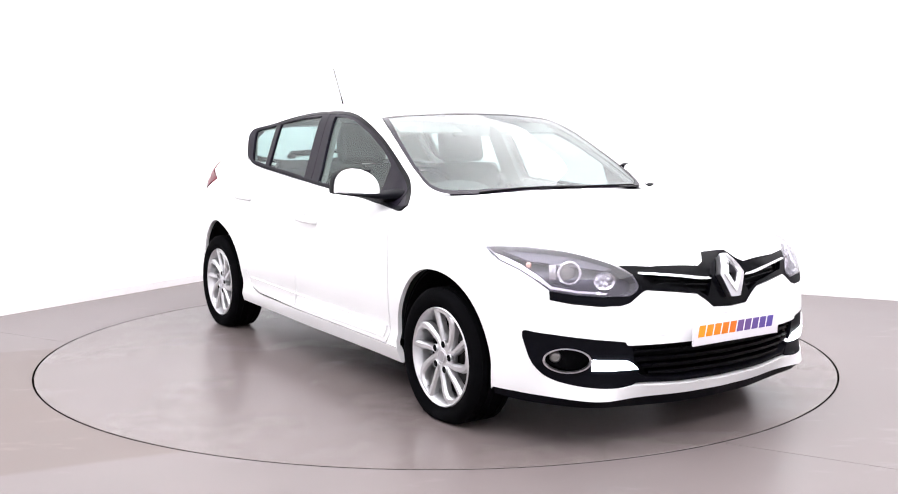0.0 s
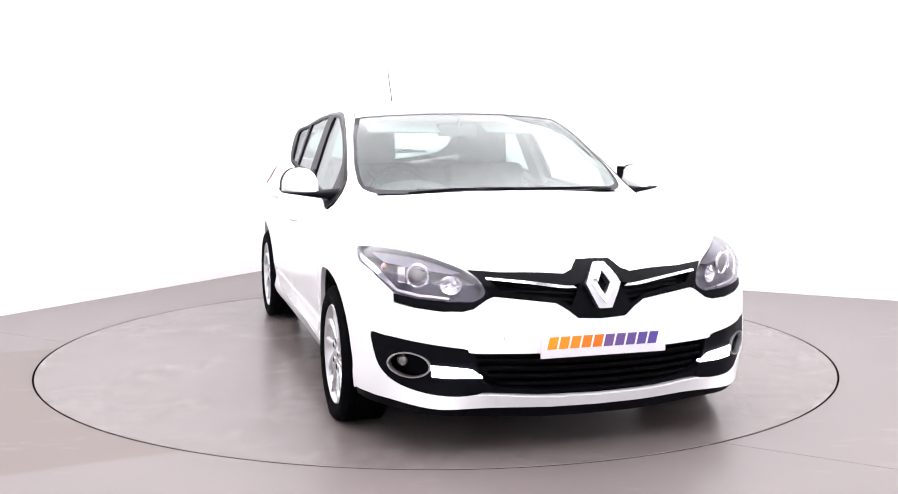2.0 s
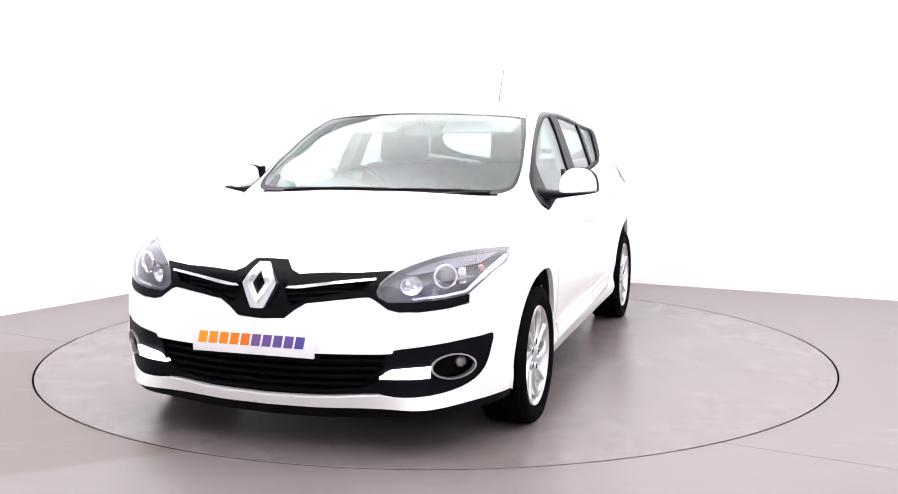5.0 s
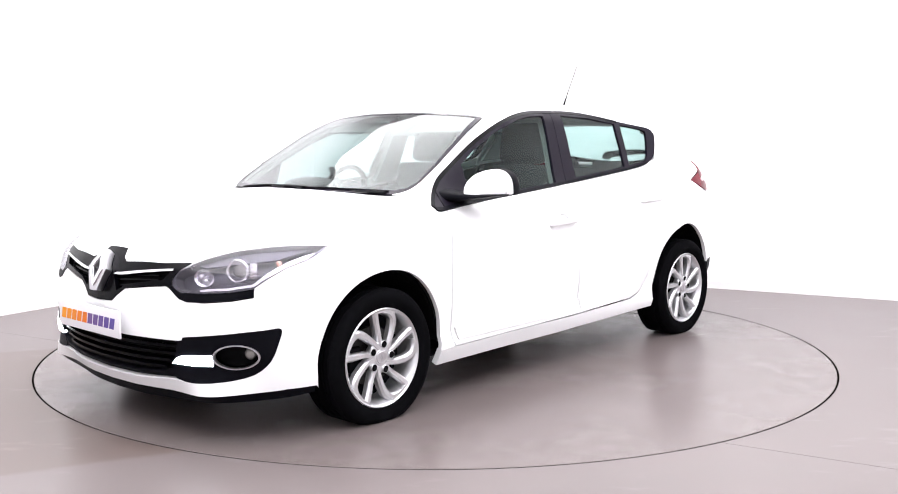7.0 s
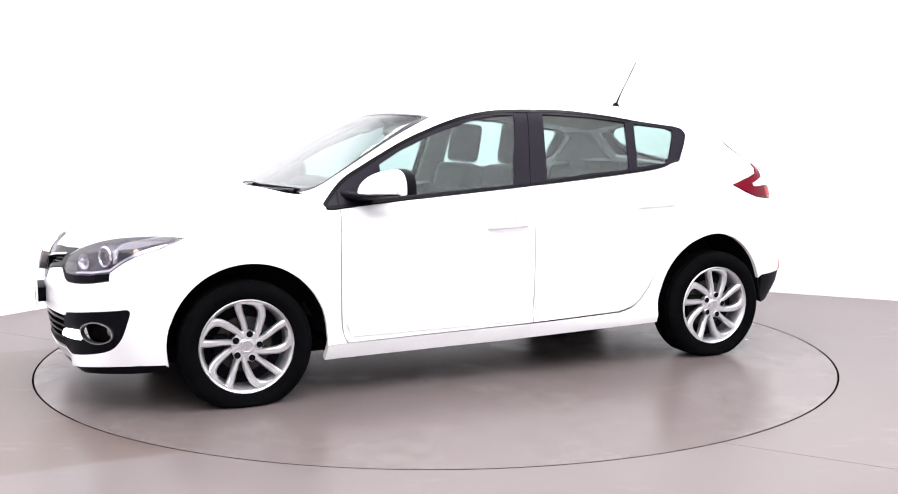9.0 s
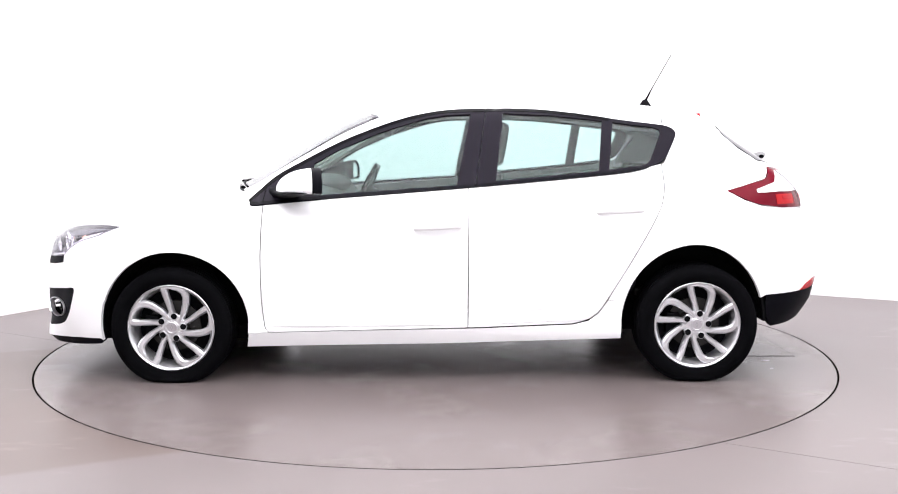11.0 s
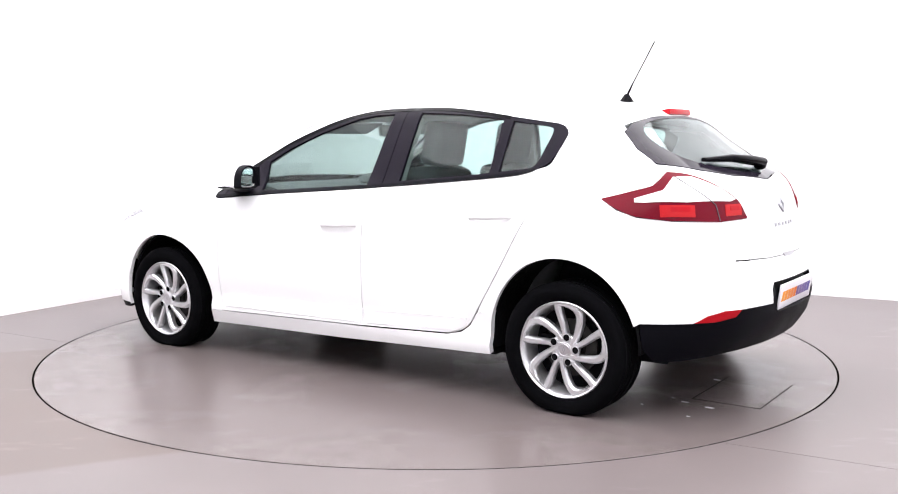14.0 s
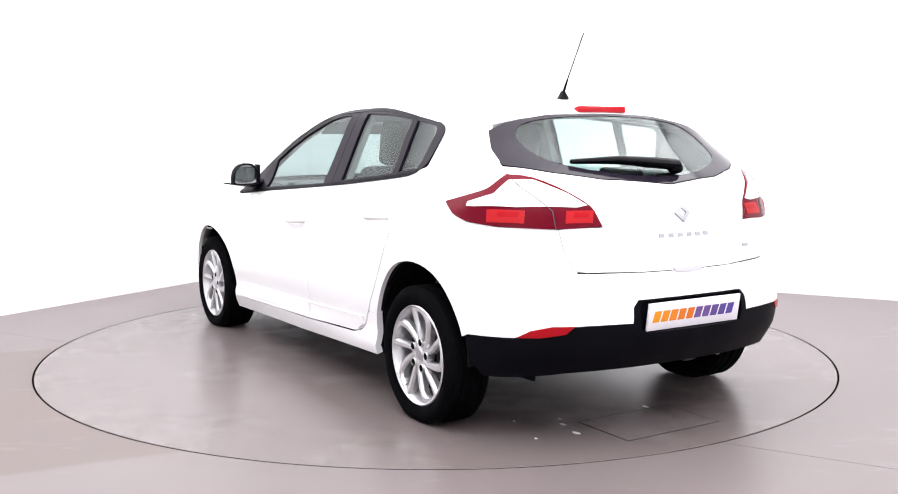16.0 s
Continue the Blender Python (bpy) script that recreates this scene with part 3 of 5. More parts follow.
spoiler = [(-1.422, 0, 1.37), (-1.414, 0.3, 1.365), (-1.404, 0.5, 1.35), (-1.395, 0.56, 1.33), (-1.458, 0.594, 1.284), (-1.472, 0.52, 1.302), (-1.485, 0.31, 1.335), (-1.500, 0.16, 1.342), (-1.50, 0, 1.343)]
panel("roof_spoiler", PAINT, car, sym(spoiler), Flat(-0.6, 0, 0.8), step=0.04, thick=0.03)

# tailgate: the metal below its window, with the window in a broad black border
gate = [(-1.938, 0, 1.034), (-1.875, 0.326, 1.058), (-1.78, 0.517, 1.085), (-1.655, 0.670, 1.112), (-1.71, 0.670, 1.075), (-1.777, 0.600, 1.066), (-1.882, 0.505, 1.012), (-1.938, 0.433, 0.956), (-1.975, 0.400, 0.876), *GATE_SIDE, (-1.979, 0.48, 0.698), (-2.03, 0.25, 0.692), (-2.046, 0, 0.690)]
tailgate = panel("tailgate", PAINT, car, sym(gate), HATCHWARD, step=0.05, thick=0.02)
backlight = [(-1.502, 0, 1.337), (-1.500, 0.175, 1.334), (-1.487, 0.324, 1.328), (-1.475, 0.528, 1.295), (-1.472, 0.616, 1.256), (-1.56, 0.655, 1.185), (-1.652, 0.665, 1.118), (-1.776, 0.517, 1.091), (-1.871, 0.326, 1.063), (-1.932, 0, 1.038)]
clearing = cr([(-1.514, 0, 1.329), (-1.512, 0.25, 1.322), (-1.507, 0.44, 1.298), (-1.55, 0.525, 1.245), (-1.65, 0.515, 1.160), (-1.745, 0.43, 1.115), (-1.85, 0.22, 1.075), (-1.888, 0, 1.062)], 3)
clearing[0], clearing[-1] = (-1.514, 0.0, 1.329), (-1.888, 0.0, 1.062)
panel("window_border", BORDER, tailgate, sym(backlight), HATCHWARD, "broad black border of the rear window", holes=[sym(clearing)], off=0.001, thick=0.006, step=0.04)
panel("rear_window", GLASS, tailgate, sym(clearing), HATCHWARD, "green-tinted rear window", off=-0.001, thick=0.004, step=0.05)

# ---- windows on the sides ----
PANE_F = [(0.625, 1.098), (0.503, 1.167), (0.294, 1.256), (0.054, 1.330), (-0.06, 1.347), (-0.178, 1.352), (-0.105, 0.988), (0.618, 0.938)]
PANE_R = [(-0.346, 1.357), (-0.6, 1.345), (-0.858, 1.318), (-0.832, 1.061), (-0.305, 1.010)]
PANE_Q = [(-0.912, 1.310), (-1.115, 1.285), (-1.148, 1.272), (-1.150, 1.25), (-1.10, 1.125), (-1.07, 1.09), (-0.885, 1.068)]
full = WINDOW_TOP + WINDOW_END[1:] + WINDOW_LOW[1:]
full = [(x, z) for x, z in full]
SPLIT = ((-0.262, 1.40), (-0.196, 0.96))


def clip(loop, sign):
    """The part of a loop ahead of (sign 1) or behind the seam in the middle pillar."""
    (ax, az), (bx, bz) = SPLIT
    side = [sign * ((x - ax) - (z - az) * (bx - ax) / (bz - az)) - 0.002 for x, z in loop]
    out = []
    for i, p in enumerate(loop):
        j = (i + 1) % len(loop)
        if side[i] >= 0:
            out.append(p)
        if (side[i] >= 0) != (side[j] >= 0):
            t = side[i] / (side[i] - side[j])
            out.append(tuple(a + (b - a) * t for a, b in zip(p, loop[j])))
    return out


panel("window_frame", PILLAR, front_door[0], xz(clip(full, 1)), SIDE, "satin black window frame", both=front_door[1], holes=[xz(PANE_F)], off=0.004, thick=0.016, step=0.035)
panel("window_frame", PILLAR, rear_door[0], xz(clip(full, -1)), SIDE, "satin black window frame", both=rear_door[1], holes=[xz(PANE_R), xz(PANE_Q)], off=0.004, thick=0.016, step=0.035)
panel("window_pane", GLASS, front_door[0], xz(PANE_F), SIDE, "green-tinted window pane", both=front_door[1], off=-0.004, thick=0.004, step=0.06)
panel("window_pane", GLASS, rear_door[0], xz(PANE_R), SIDE, "green-tinted window pane", both=rear_door[1], off=-0.004, thick=0.004, step=0.06)
panel("quarter_pane", GLASS, rear_door[0], xz(PANE_Q), SIDE, "green-tinted quarter pane", both=rear_door[1], off=-0.004, thick=0.004, step=0.06)
strip = [(x, z + 0.004) for x, z in WINDOW_LOW[1:]] + [(x, z - 0.010 * min(1.0, 0.2 + (x + 1.10) / 0.15)) for x, z in WINDOW_LOW[:0:-1]]
panel("waist_seal", TRIM, car, xz(strip), SIDE, both=True, off=0.007, thick=0.01, step=0.05)
upper = [(x, z + 0.001) for x, z in WINDOW_TOP[:-5]] + [(x * 0.995 - 0.003, z - 0.014) for x, z in WINDOW_TOP[:-5][::-1]]
panel("drip_seal", GLOSSY, car, xz(upper, 0.6), SIDE, both=True, off=0.0046, thick=0.008, step=0.04)
panel("mirror_triangle_seam", GRILLE, car, xz([(0.862, 0.994), (0.858, 0.998), (0.868, 0.906), (0.873, 0.906)]), SIDE, both=True, off=0.005, thick=0.004, step=0.04)

# the low moulding pressed into the doors
for door, a, b in ((front_door, 0.850, -0.152), (rear_door, -0.172, -0.80)):
    za, zb, la, lb = (0.345, 0.362, 0.285, 0.290) if a > 0 else (0.363, 0.385, 0.291, 0.345)
    panel("door_moulding", PAINT, door[0], xz([(a, za), (b, zb), (b, lb), (b + 0.06, lb - 0.03 if a < 0 else lb), (a - 0.02, la)]), SIDE, both=door[1], off=0.007, thick=0.008, step=0.04)

# windscreen with its printed border, cowl and wipers
screen = [(0.392, 0, 1.357), (0.372, 0.304, 1.35)] + SCREEN_SIDE[::-1] + [(1.04, 0.5, 0.965), (1.095, 0.25, 0.97), (1.11, 0, 0.975)]
clear = [(0.405, 0, 1.351), (0.386, 0.29, 1.345), (0.322, 0.558, 1.325), (0.52, 0.617, 1.229), (0.765, 0.666, 1.085), (0.88, 0.672, 1.02), (0.925, 0.660, 1.0), (0.952, 0.638, 0.99), (0.975, 0.602, 0.985), (1.015, 0.48, 0.983), (1.06, 0.25, 0.988), (1.075, 0, 0.992)]
panel("screen_border", BORDER, car, sym(screen), SCREENWARD, "dark printed border of the windscreen", holes=[sym(clear)], off=0.0, thick=0.006, step=0.05)
panel("windscreen", SCREEN, car, sym(clear), SCREENWARD, "large curved windscreen", off=-0.001, thick=0.005, step=0.06)
cowl = [(1.114, 0, 0.975), (1.099, 0.25, 0.97), (1.044, 0.5, 0.965), (1.008, 0.617, 0.966), (1.018, 0.632, 0.955), (1.065, 0.5, 0.95), (1.12, 0.25, 0.95), (1.14, 0, 0.96)]
panel("cowl", TRIM, car, sym(cowl), OVER, off=-0.003, thick=0.02, step=0.03)


def on_skin(x, y, off=0.0):
    p, _ = cast([(x, y, 3.0)], [(0, 0, -1)])
    return Vector(p[0]) + Vector(outward(p)[0]) * off


def wiper(name, spots, radius, parent=None):
    """A wiper: arm and blade lying along the glass."""
    bm = bmesh.new()
    tube(bm, [on_skin(x, y, 0.008) for x, y in spots], radius, 8, 0.6)
    return part(name, bm, GLOSSY, parent or car, "black wiper")


for (x0, y0), (x1, y1), (x2, y2) in (((1.112, 0.10), (1.104, -0.16), (1.048, -0.48)), ((1.014, 0.585), (1.066, 0.40), (1.106, 0.07))):
    arm = wiper("wiper_arm", [(x0, y0), ((x0 + x1) / 2, (y0 + y1) / 2), (x1, y1)], [0.013, 0.009, 0.005])
    n = 8
    bm = bmesh.new()
    ends = [(x0 - 0.02 + (x2 - x0 + 0.02) * k / n, y0 + (y2 - y0) * k / n) for k in range(n + 1)]
    tube(bm, [on_skin(a + 0.012 * math.sin(math.pi * k / n), b, 0.003) for k, (a, b) in enumerate(ends)], 0.0055, 8, 1.0)
    part("blade", bm, GRILLE, arm)

# ---- front bumper and all that is let into it ----
bumper = [(2.158, 0, 0.538), (2.155, 0.10, 0.543), (2.145, 0.14, 0.575), (2.137, 0.185, 0.602), (2.11, 0.30, 0.617), (2.09, 0.42, 0.630), (2.088, 0.46, 0.615), (2.075, 0.52, 0.580), (2.042, 0.603, 0.574), (1.97, 0.70, 0.584), (1.906, 0.763, 0.598), LAMP[34], LAMP[35], LAMP[36], LAMP[37]] + side_pts([(1.6705, 0.742)])
bumper += side_pts([(x + 0.002, z) for x, z in arch(*F_ARCH, 18, -12, 8)]) + [(1.69, 0.875, 0.224), (1.80, 0.845, 0.224), (1.915, 0.763, 0.213), (2.036, 0.66, 0.203), (2.066, 0.47, 0.196), (2.104, 0.186, 0.190), (2.113, 0, 0.190)]
MOUTH_TOP = [(2.167, 0, 0.415), (2.145, 0.304, 0.415), (2.098, 0.495, 0.418), (2.09, 0.52, 0.425), (2.083, 0.54, 0.436), (1.985, 0.709, 0.457), (1.89, 0.80, 0.470), (1.845, 0.836, 0.477), (1.831, 0.844, 0.473)]
MOUTH_LOW = [(1.843, 0.838, 0.422), (1.870, 0.818, 0.344), (1.915, 0.768, 0.288), (2.0, 0.69, 0.262), (2.075, 0.547, 0.249), (2.088, 0.465, 0.252), (2.115, 0.25, 0.236), (2.13, 0, 0.232)]
mouth = cr(MOUTH_TOP[:-1] + [(1.833, 0.843, 0.462)] + MOUTH_LOW, 3)
front_bumper = panel("front_bumper", PAINT, car, sym(bumper), NOSEWARD, holes=[sym(mouth)], step=0.04, thick=0.02)
lip = [(2.113, 0, 0.188), (2.104, 0.186, 0.188), (2.066, 0.47, 0.194), (2.036, 0.66, 0.201), (1.915, 0.763, 0.211), (1.80, 0.845, 0.222), (1.69, 0.875, 0.222), (1.69, 0.865, 0.195), (1.87, 0.784, 0.178), (2.02, 0.645, 0.166), (2.04, 0.44, 0.150), (2.075, 0.2, 0.142), (2.08, 0, 0.142)]
panel("chin_spoiler", TRIM, front_bumper, sym(lip), NOSEWARD, "black chin spoiler", off=-0.004, thick=0.05, step=0.05)
# lower grille: dark backing, four bars and a curved lower rail
panel("grille_backing", GRILLE, front_bumper, sym([(2.167, 0, 0.418), (2.136, 0.304, 0.414), (2.075, 0.50, 0.41), (2.075, 0.46, 0.228), (2.106, 0.29, 0.226), (2.135, 0, 0.226)]), NOSEWARD, off=-0.045, thick=0.01, step=0.05)
for k, z in enumerate((0.385, 0.352, 0.320, 0.288)):
    e = 0.50 - 0.035 * k
    panel("grille_bar", GLOSSY, front_bumper, sym([(2.16, 0, z + 0.007), (2.13, 0.3, z + 0.008), (2.08, e, z + 0.012), (2.08, e, z + 0.001), (2.13, 0.3, z - 0.004), (2.16, 0, z - 0.006)]), NOSEWARD, off=-0.014, thick=0.028, step=0.05)
panel("grille_rail", TRIM, front_bumper, sym([(2.16, 0, 0.262), (2.13, 0.25, 0.263), (2.09, 0.42, 0.28), (2.075, 0.475, 0.315), (2.07, 0.50, 0.30), (2.085, 0.45, 0.262), (2.12, 0.27, 0.251), (2.15, 0, 0.250)]), NOSEWARD, off=-0.006, thick=0.03, step=0.04)
# fog lamp surrounds
surround = cr([(2.10, 0.50, 0.419), (2.09, 0.52, 0.425), (2.083, 0.54, 0.436), (1.985, 0.709, 0.457), (1.89, 0.80, 0.470), (1.845, 0.836, 0.477), (1.833, 0.843, 0.462)] + MOUTH_LOW[:5] + [(2.09, 0.47, 0.258), (2.10, 0.465, 0.30), (2.098, 0.48, 0.34)], 3, True)


def oval(phi, z, a, b, n=28):
    """An oval on the rounded nose: middle by bearing in degrees and height."""
    return [(1.2 + math.cos(radians(phi) + a * math.cos(k * 2 * math.pi / n)), math.sin(radians(phi) + a * math.cos(k * 2 * math.pi / n)), z + b * math.sin(k * 2 * math.pi / n)) for k in range(n)]


FOG = (43.2, 0.362)
drl = [(2.010, 0.632, 0.367), (2.04, 0.575, 0.364), (2.075, 0.505, 0.357), (2.083, 0.487, 0.347), (2.090, 0.462, 0.322), (2.04, 0.56, 0.321), (2.006, 0.630, 0.324)]
panel("fog_surround", TRIM, front_bumper, surround, NOSEWARD, "black fog lamp surround", both=True, holes=[oval(*FOG, 0.088, 0.048)], off=-0.004, thick=0.014, step=0.03)
panel("chrome_ring", SATIN, front_bumper, oval(*FOG, 0.091, 0.050), NOSEWARD, "chrome ring round the fog lamp", both=True, holes=[oval(*FOG, 0.083, 0.0455)], off=0.004, thick=0.02, step=0.02)
panel("fog_recess", GRILLE, front_bumper, oval(*FOG, 0.092, 0.05), NOSEWARD, both=True, off=-0.05, thick=0.01, step=0.03)
panel("daytime_lamp", DAYLIGHT, front_bumper, drl, NOSEWARD, "lit white daytime running lamp", both=True, off=0.003, thick=0.02, step=0.03)
for s in (1, -1):
    bm = bmesh.new()
    bmesh.ops.create_uvsphere(bm, u_segments=20, v_segments=12, radius=0.024)
    bmesh.ops.scale(bm, vec=(0.5, 1, 1), verts=bm.verts)
    bmesh.ops.transform(bm, matrix=pose(1.905, s * 0.73, 0.368, 0, 0, s * 38), verts=bm.verts)
    part("fog_lamp", bm, STEEL, front_bumper, "round fog lamp")
bm = bmesh.new()
tube(bm, [(2.148, -0.36 + 0.027 * math.cos(a), 0.475 + 0.027 * math.sin(a)) for a in np.linspace(0, 2 * math.pi, 24, endpoint=False)], 0.001, 6, closed=True)
for w in bm.verts:
    w.co.x = float(cast([(3, w.co.y, w.co.z)], [(-1, 0, 0)])[0][0][0]) + 0.0003
part("towing_cap", bm, SATIN, front_bumper)

# upper grille: black band between the lamps, dipping round the badge
dark = [(2.13, 0.085, 0.672), (2.125, 0.16, 0.662), (2.09, 0.32, 0.680), (2.06, 0.43, 0.690), (2.08, 0.40, 0.652), (2.11, 0.29, 0.637), (2.135, 0.19, 0.622), (2.145, 0.125, 0.588)]
grille = panel("upper_grille", GLOSSY, car, sym(band_top + band_low), NOSEFLAT, "gloss black upper grille band", holes=[dark, [(x, -y, z) for x, y, z in dark]], off=0.002, thick=0.02, step=0.03)
panel("grille_mesh", GRILLE, grille, [(2.13, 0.07, 0.69), (2.12, 0.17, 0.68), (2.05, 0.44, 0.70), (2.08, 0.42, 0.64), (2.11, 0.29, 0.62), (2.15, 0.11, 0.57)], NOSEFLAT, both=True, off=-0.03, thick=0.01, step=0.04)
for z in (0.61, 0.635, 0.655):
    panel("mesh_bar", GLOSSY, grille, [(2.14, 0.09, z + 0.004), (2.08, 0.36, z + 0.016), (2.08, 0.36, z + 0.009), (2.14, 0.09, z - 0.004)], NOSEFLAT, both=True, off=-0.012, thick=0.016, step=0.05)
chrome = cr([(2.128, 0.115, 0.664), (2.122, 0.155, 0.666), (2.09, 0.30, 0.682), (2.055, 0.443, 0.696)], 4) + cr([(2.058, 0.443, 0.688), (2.095, 0.30, 0.673), (2.125, 0.168, 0.657), (2.13, 0.10, 0.655)], 4)
panel("chrome_strip", CHROME, grille, chrome, NOSEFLAT, "slim chrome strip", both=True, off=0.010, thick=0.014, step=0.03)
# the maker's badge: a plain chrome lozenge with an open middle
lozenge = [(2.085, 0, 0.729), (2.085, 0.022, 0.727), (2.125, 0.071, 0.663), (2.153, 0.026, 0.578), (2.153, 0, 0.576)]
void_ = [(2.112, 0, 0.698), (2.129, 0.024, 0.664), (2.142, 0, 0.627)]
BADGE = Flat(0.92, 0, 0.39)
panel("badge", SATIN, grille, sym(lozenge), BADGE, "plain satin chrome lozenge badge", holes=[sym(void_)], off=0.034, thick=0.03, step=0.03)
panel("badge_bevel", CHROME, grille, sym([(2.09, 0, 0.722), (2.127, 0.050, 0.663), (2.15, 0, 0.594)]), BADGE, holes=[sym([(2.110, 0, 0.702), (2.129, 0.027, 0.664), (2.143, 0, 0.622)])], off=0.038, thick=0.008, step=0.03)

# ---- headlamps ----
def shrink(loop, f, dz=0.0):
    c = np.mean(np.array(loop), 0)
    return [tuple(c + (np.array(p) - c) * f + np.array((0, 0, dz))) for p in loop]


lampL, lampR = panel("headlamp", LAMP_GREY, car, LAMP, LAMPWARD, "clear swept-back headlamp with a dark grey inside", both=True, off=-0.055, thick=0.01, step=0.03)
panel("lens", LENS, lampL, LAMP, LAMPWARD, "clear lamp lens", both=lampR, off=0.002, thick=0.004, step=0.03)
panel("lamp_rim", LAMP_GREY, lampL, LAMP, LAMPWARD, both=lampR, holes=[shrink(LAMP, 0.955, 0.001)], off=-0.003, thick=0.05, step=0.03)
rim_low = [(1.69, 0.853, 0.749), (1.79, 0.828, 0.718), (1.857, 0.797, 0.681), (1.905, 0.760, 0.641), (1.975, 0.684, 0.625), (2.042, 0.586, 0.619), (2.044, 0.58, 0.627), (1.977, 0.68, 0.634), (1.91, 0.755, 0.650), (1.860, 0.79, 0.697), (1.79, 0.82, 0.738), (1.70, 0.845, 0.768), (1.63, 0.846, 0.777)]
panel("chrome_edge", CHROME, lampL, rim_low, LAMPWARD, "bright lower edge", both=lampR, off=-0.010, thick=0.008, step=0.03)
brow = [(1.64, 0.80, 0.786), (1.72, 0.755, 0.785), (1.82, 0.68, 0.777), (1.91, 0.605, 0.758), (2.0, 0.515, 0.722), (1.99, 0.55, 0.715), (1.90, 0.665, 0.728), (1.79, 0.77, 0.748)]
panel("lamp_brow", LAMP_GREY, lampL, brow, LAMPWARD, both=lampR, off=-0.02, thick=0.01, step=0.03)
base = [(1.903, 0.763, 0.632), (1.908, 0.760, 0.600), (1.97, 0.70, 0.586), (2.04, 0.605, 0.576), (2.07, 0.54, 0.576), (2.082, 0.50, 0.587), (2.09, 0.44, 0.628), (2.082, 0.445, 0.66), (2.082, 0.462, 0.630), (2.076, 0.50, 0.610), (2.044, 0.586, 0.610), (1.977, 0.685, 0.616)]
panel("lamp_base", TRIM, lampL, base, LAMPWARD, "black strip under the lamp", both=lampR, off=0.002, thick=0.03, step=0.03)


def lamp_bits(s, lamp):
    turn = pose(0, 0, 0, 0, 0, s * 30)

    def ring(name, where, R, r, mat, label):
        bm = bmesh.new()
        tube(bm, [(0, R * math.cos(a), R * math.sin(a)) for a in np.linspace(0, 2 * math.pi, 32, endpoint=False)], r, 8, closed=True)
        bmesh.ops.transform(bm, matrix=Matrix.Translation(where) @ turn, verts=bm.verts)
        return part(name, bm, mat, lamp, label)

    def ball(name, where, r, squash, mat, label):
        bm = bmesh.new()
        bmesh.ops.create_uvsphere(bm, u_segments=24, v_segments=14, radius=r)
        bmesh.ops.scale(bm, vec=squash, verts=bm.verts)
        bmesh.ops.transform(bm, matrix=Matrix.Translation(where) @ turn, verts=bm.verts)
        return part(name, bm, mat, lamp, label)

    ring("projector_ring", (1.915, s * 0.670, 0.696), 0.043, 0.007, CHROME, "bright projector ring")
    ball("projector", (1.89, s * 0.665, 0.696), 0.038, (0.6, 1, 1), STEEL, "dark round projector lens")
    bm = bmesh.new()
    loops = []
    for k in range(6):
        g = k / 5
        loops.append([bm.verts.new((0.016 - 0.026 * math.cos(g * math.pi / 2) ** 1.5 * (1 if n % 2 else 0.93), 0.044 * max(g, 0.1) * math.cos(n * math.pi / 9), 0.036 * max(g, 0.1) * math.sin(n * math.pi / 9))) for n in range(18)])
    for a, b in zip(loops, loops[1:]):
        for n in range(18):
            bm.faces.new((a[n], a[(n + 1) % 18], b[(n + 1) % 18], b[n]))
    bm.faces.new(loops[0])
    bmesh.ops.transform(bm, matrix=Matrix.Translation((1.988, s * 0.555, 0.668)) @ turn, verts=bm.verts)
    part("main_beam", bm, CHROME, lamp, "bright faceted main beam reflector", 10)
    bm = bmesh.new()
    box(bm, (-0.008, -0.016, -0.034), (0.010, 0.016, 0.030), 0.006)
    bmesh.ops.transform(bm, matrix=Matrix.Translation((1.872, s * 0.722, 0.702)) @ turn, verts=bm.verts)
    part("lamp_cheek", bm, CHROME, lamp, "bright upright trim beside the projector")
    ball("bulb", (2.005, s * 0.55, 0.672), 0.012, (1, 1, 1), SATIN, "")
    ball("indicator", (1.79, s * 0.775, 0.724), 0.022, (0.7, 0.5, 0.6), AMBER, "pale amber indicator")


lamp_bits(1, lampL), lamp_bits(-1, lampR)

# ---- tail lamps ----
TAIL_LAMP = [(-1.464, 0.818, 0.965), (-1.58, 0.790, 0.995), (-1.676, 0.755, 1.025), (-1.704, 0.690, 1.076), (-1.712, 0.675, 1.080), (-1.777, 0.604, 1.069), (-1.882, 0.512, 1.014), (-1.936, 0.439, 0.959), (-1.958, 0.415, 0.91), (-1.970, 0.403, 0.879), (-1.913, 0.591, 0.872), (-1.765, 0.761, 0.880), (-1.638, 0.828, 0.897), (-1.548, 0.839, 0.925)]
TAIL_LAMP = cr(TAIL_LAMP[:9], 3) + cr(TAIL_LAMP[9:] + TAIL_LAMP[:1], 3)[:-1]
tailL, tailR = panel("tail_lamp", RED, car, TAIL_LAMP, BACKLAMP, "dark red and clear tail lamp wrapped round the corner", both=True, off=0.004, thick=0.03, step=0.03)
white = [(-1.615, 0.805, 0.970), (-1.66, 0.780, 0.985), (-1.718, 0.750, 1.005), (-1.738, 0.692, 1.060), (-1.79, 0.616, 1.060), (-1.885, 0.513, 1.007), (-1.932, 0.452, 0.962), (-1.925, 0.50, 0.954), (-1.80, 0.695, 0.953), (-1.66, 0.800, 0.954), (-1.62, 0.815, 0.955)]
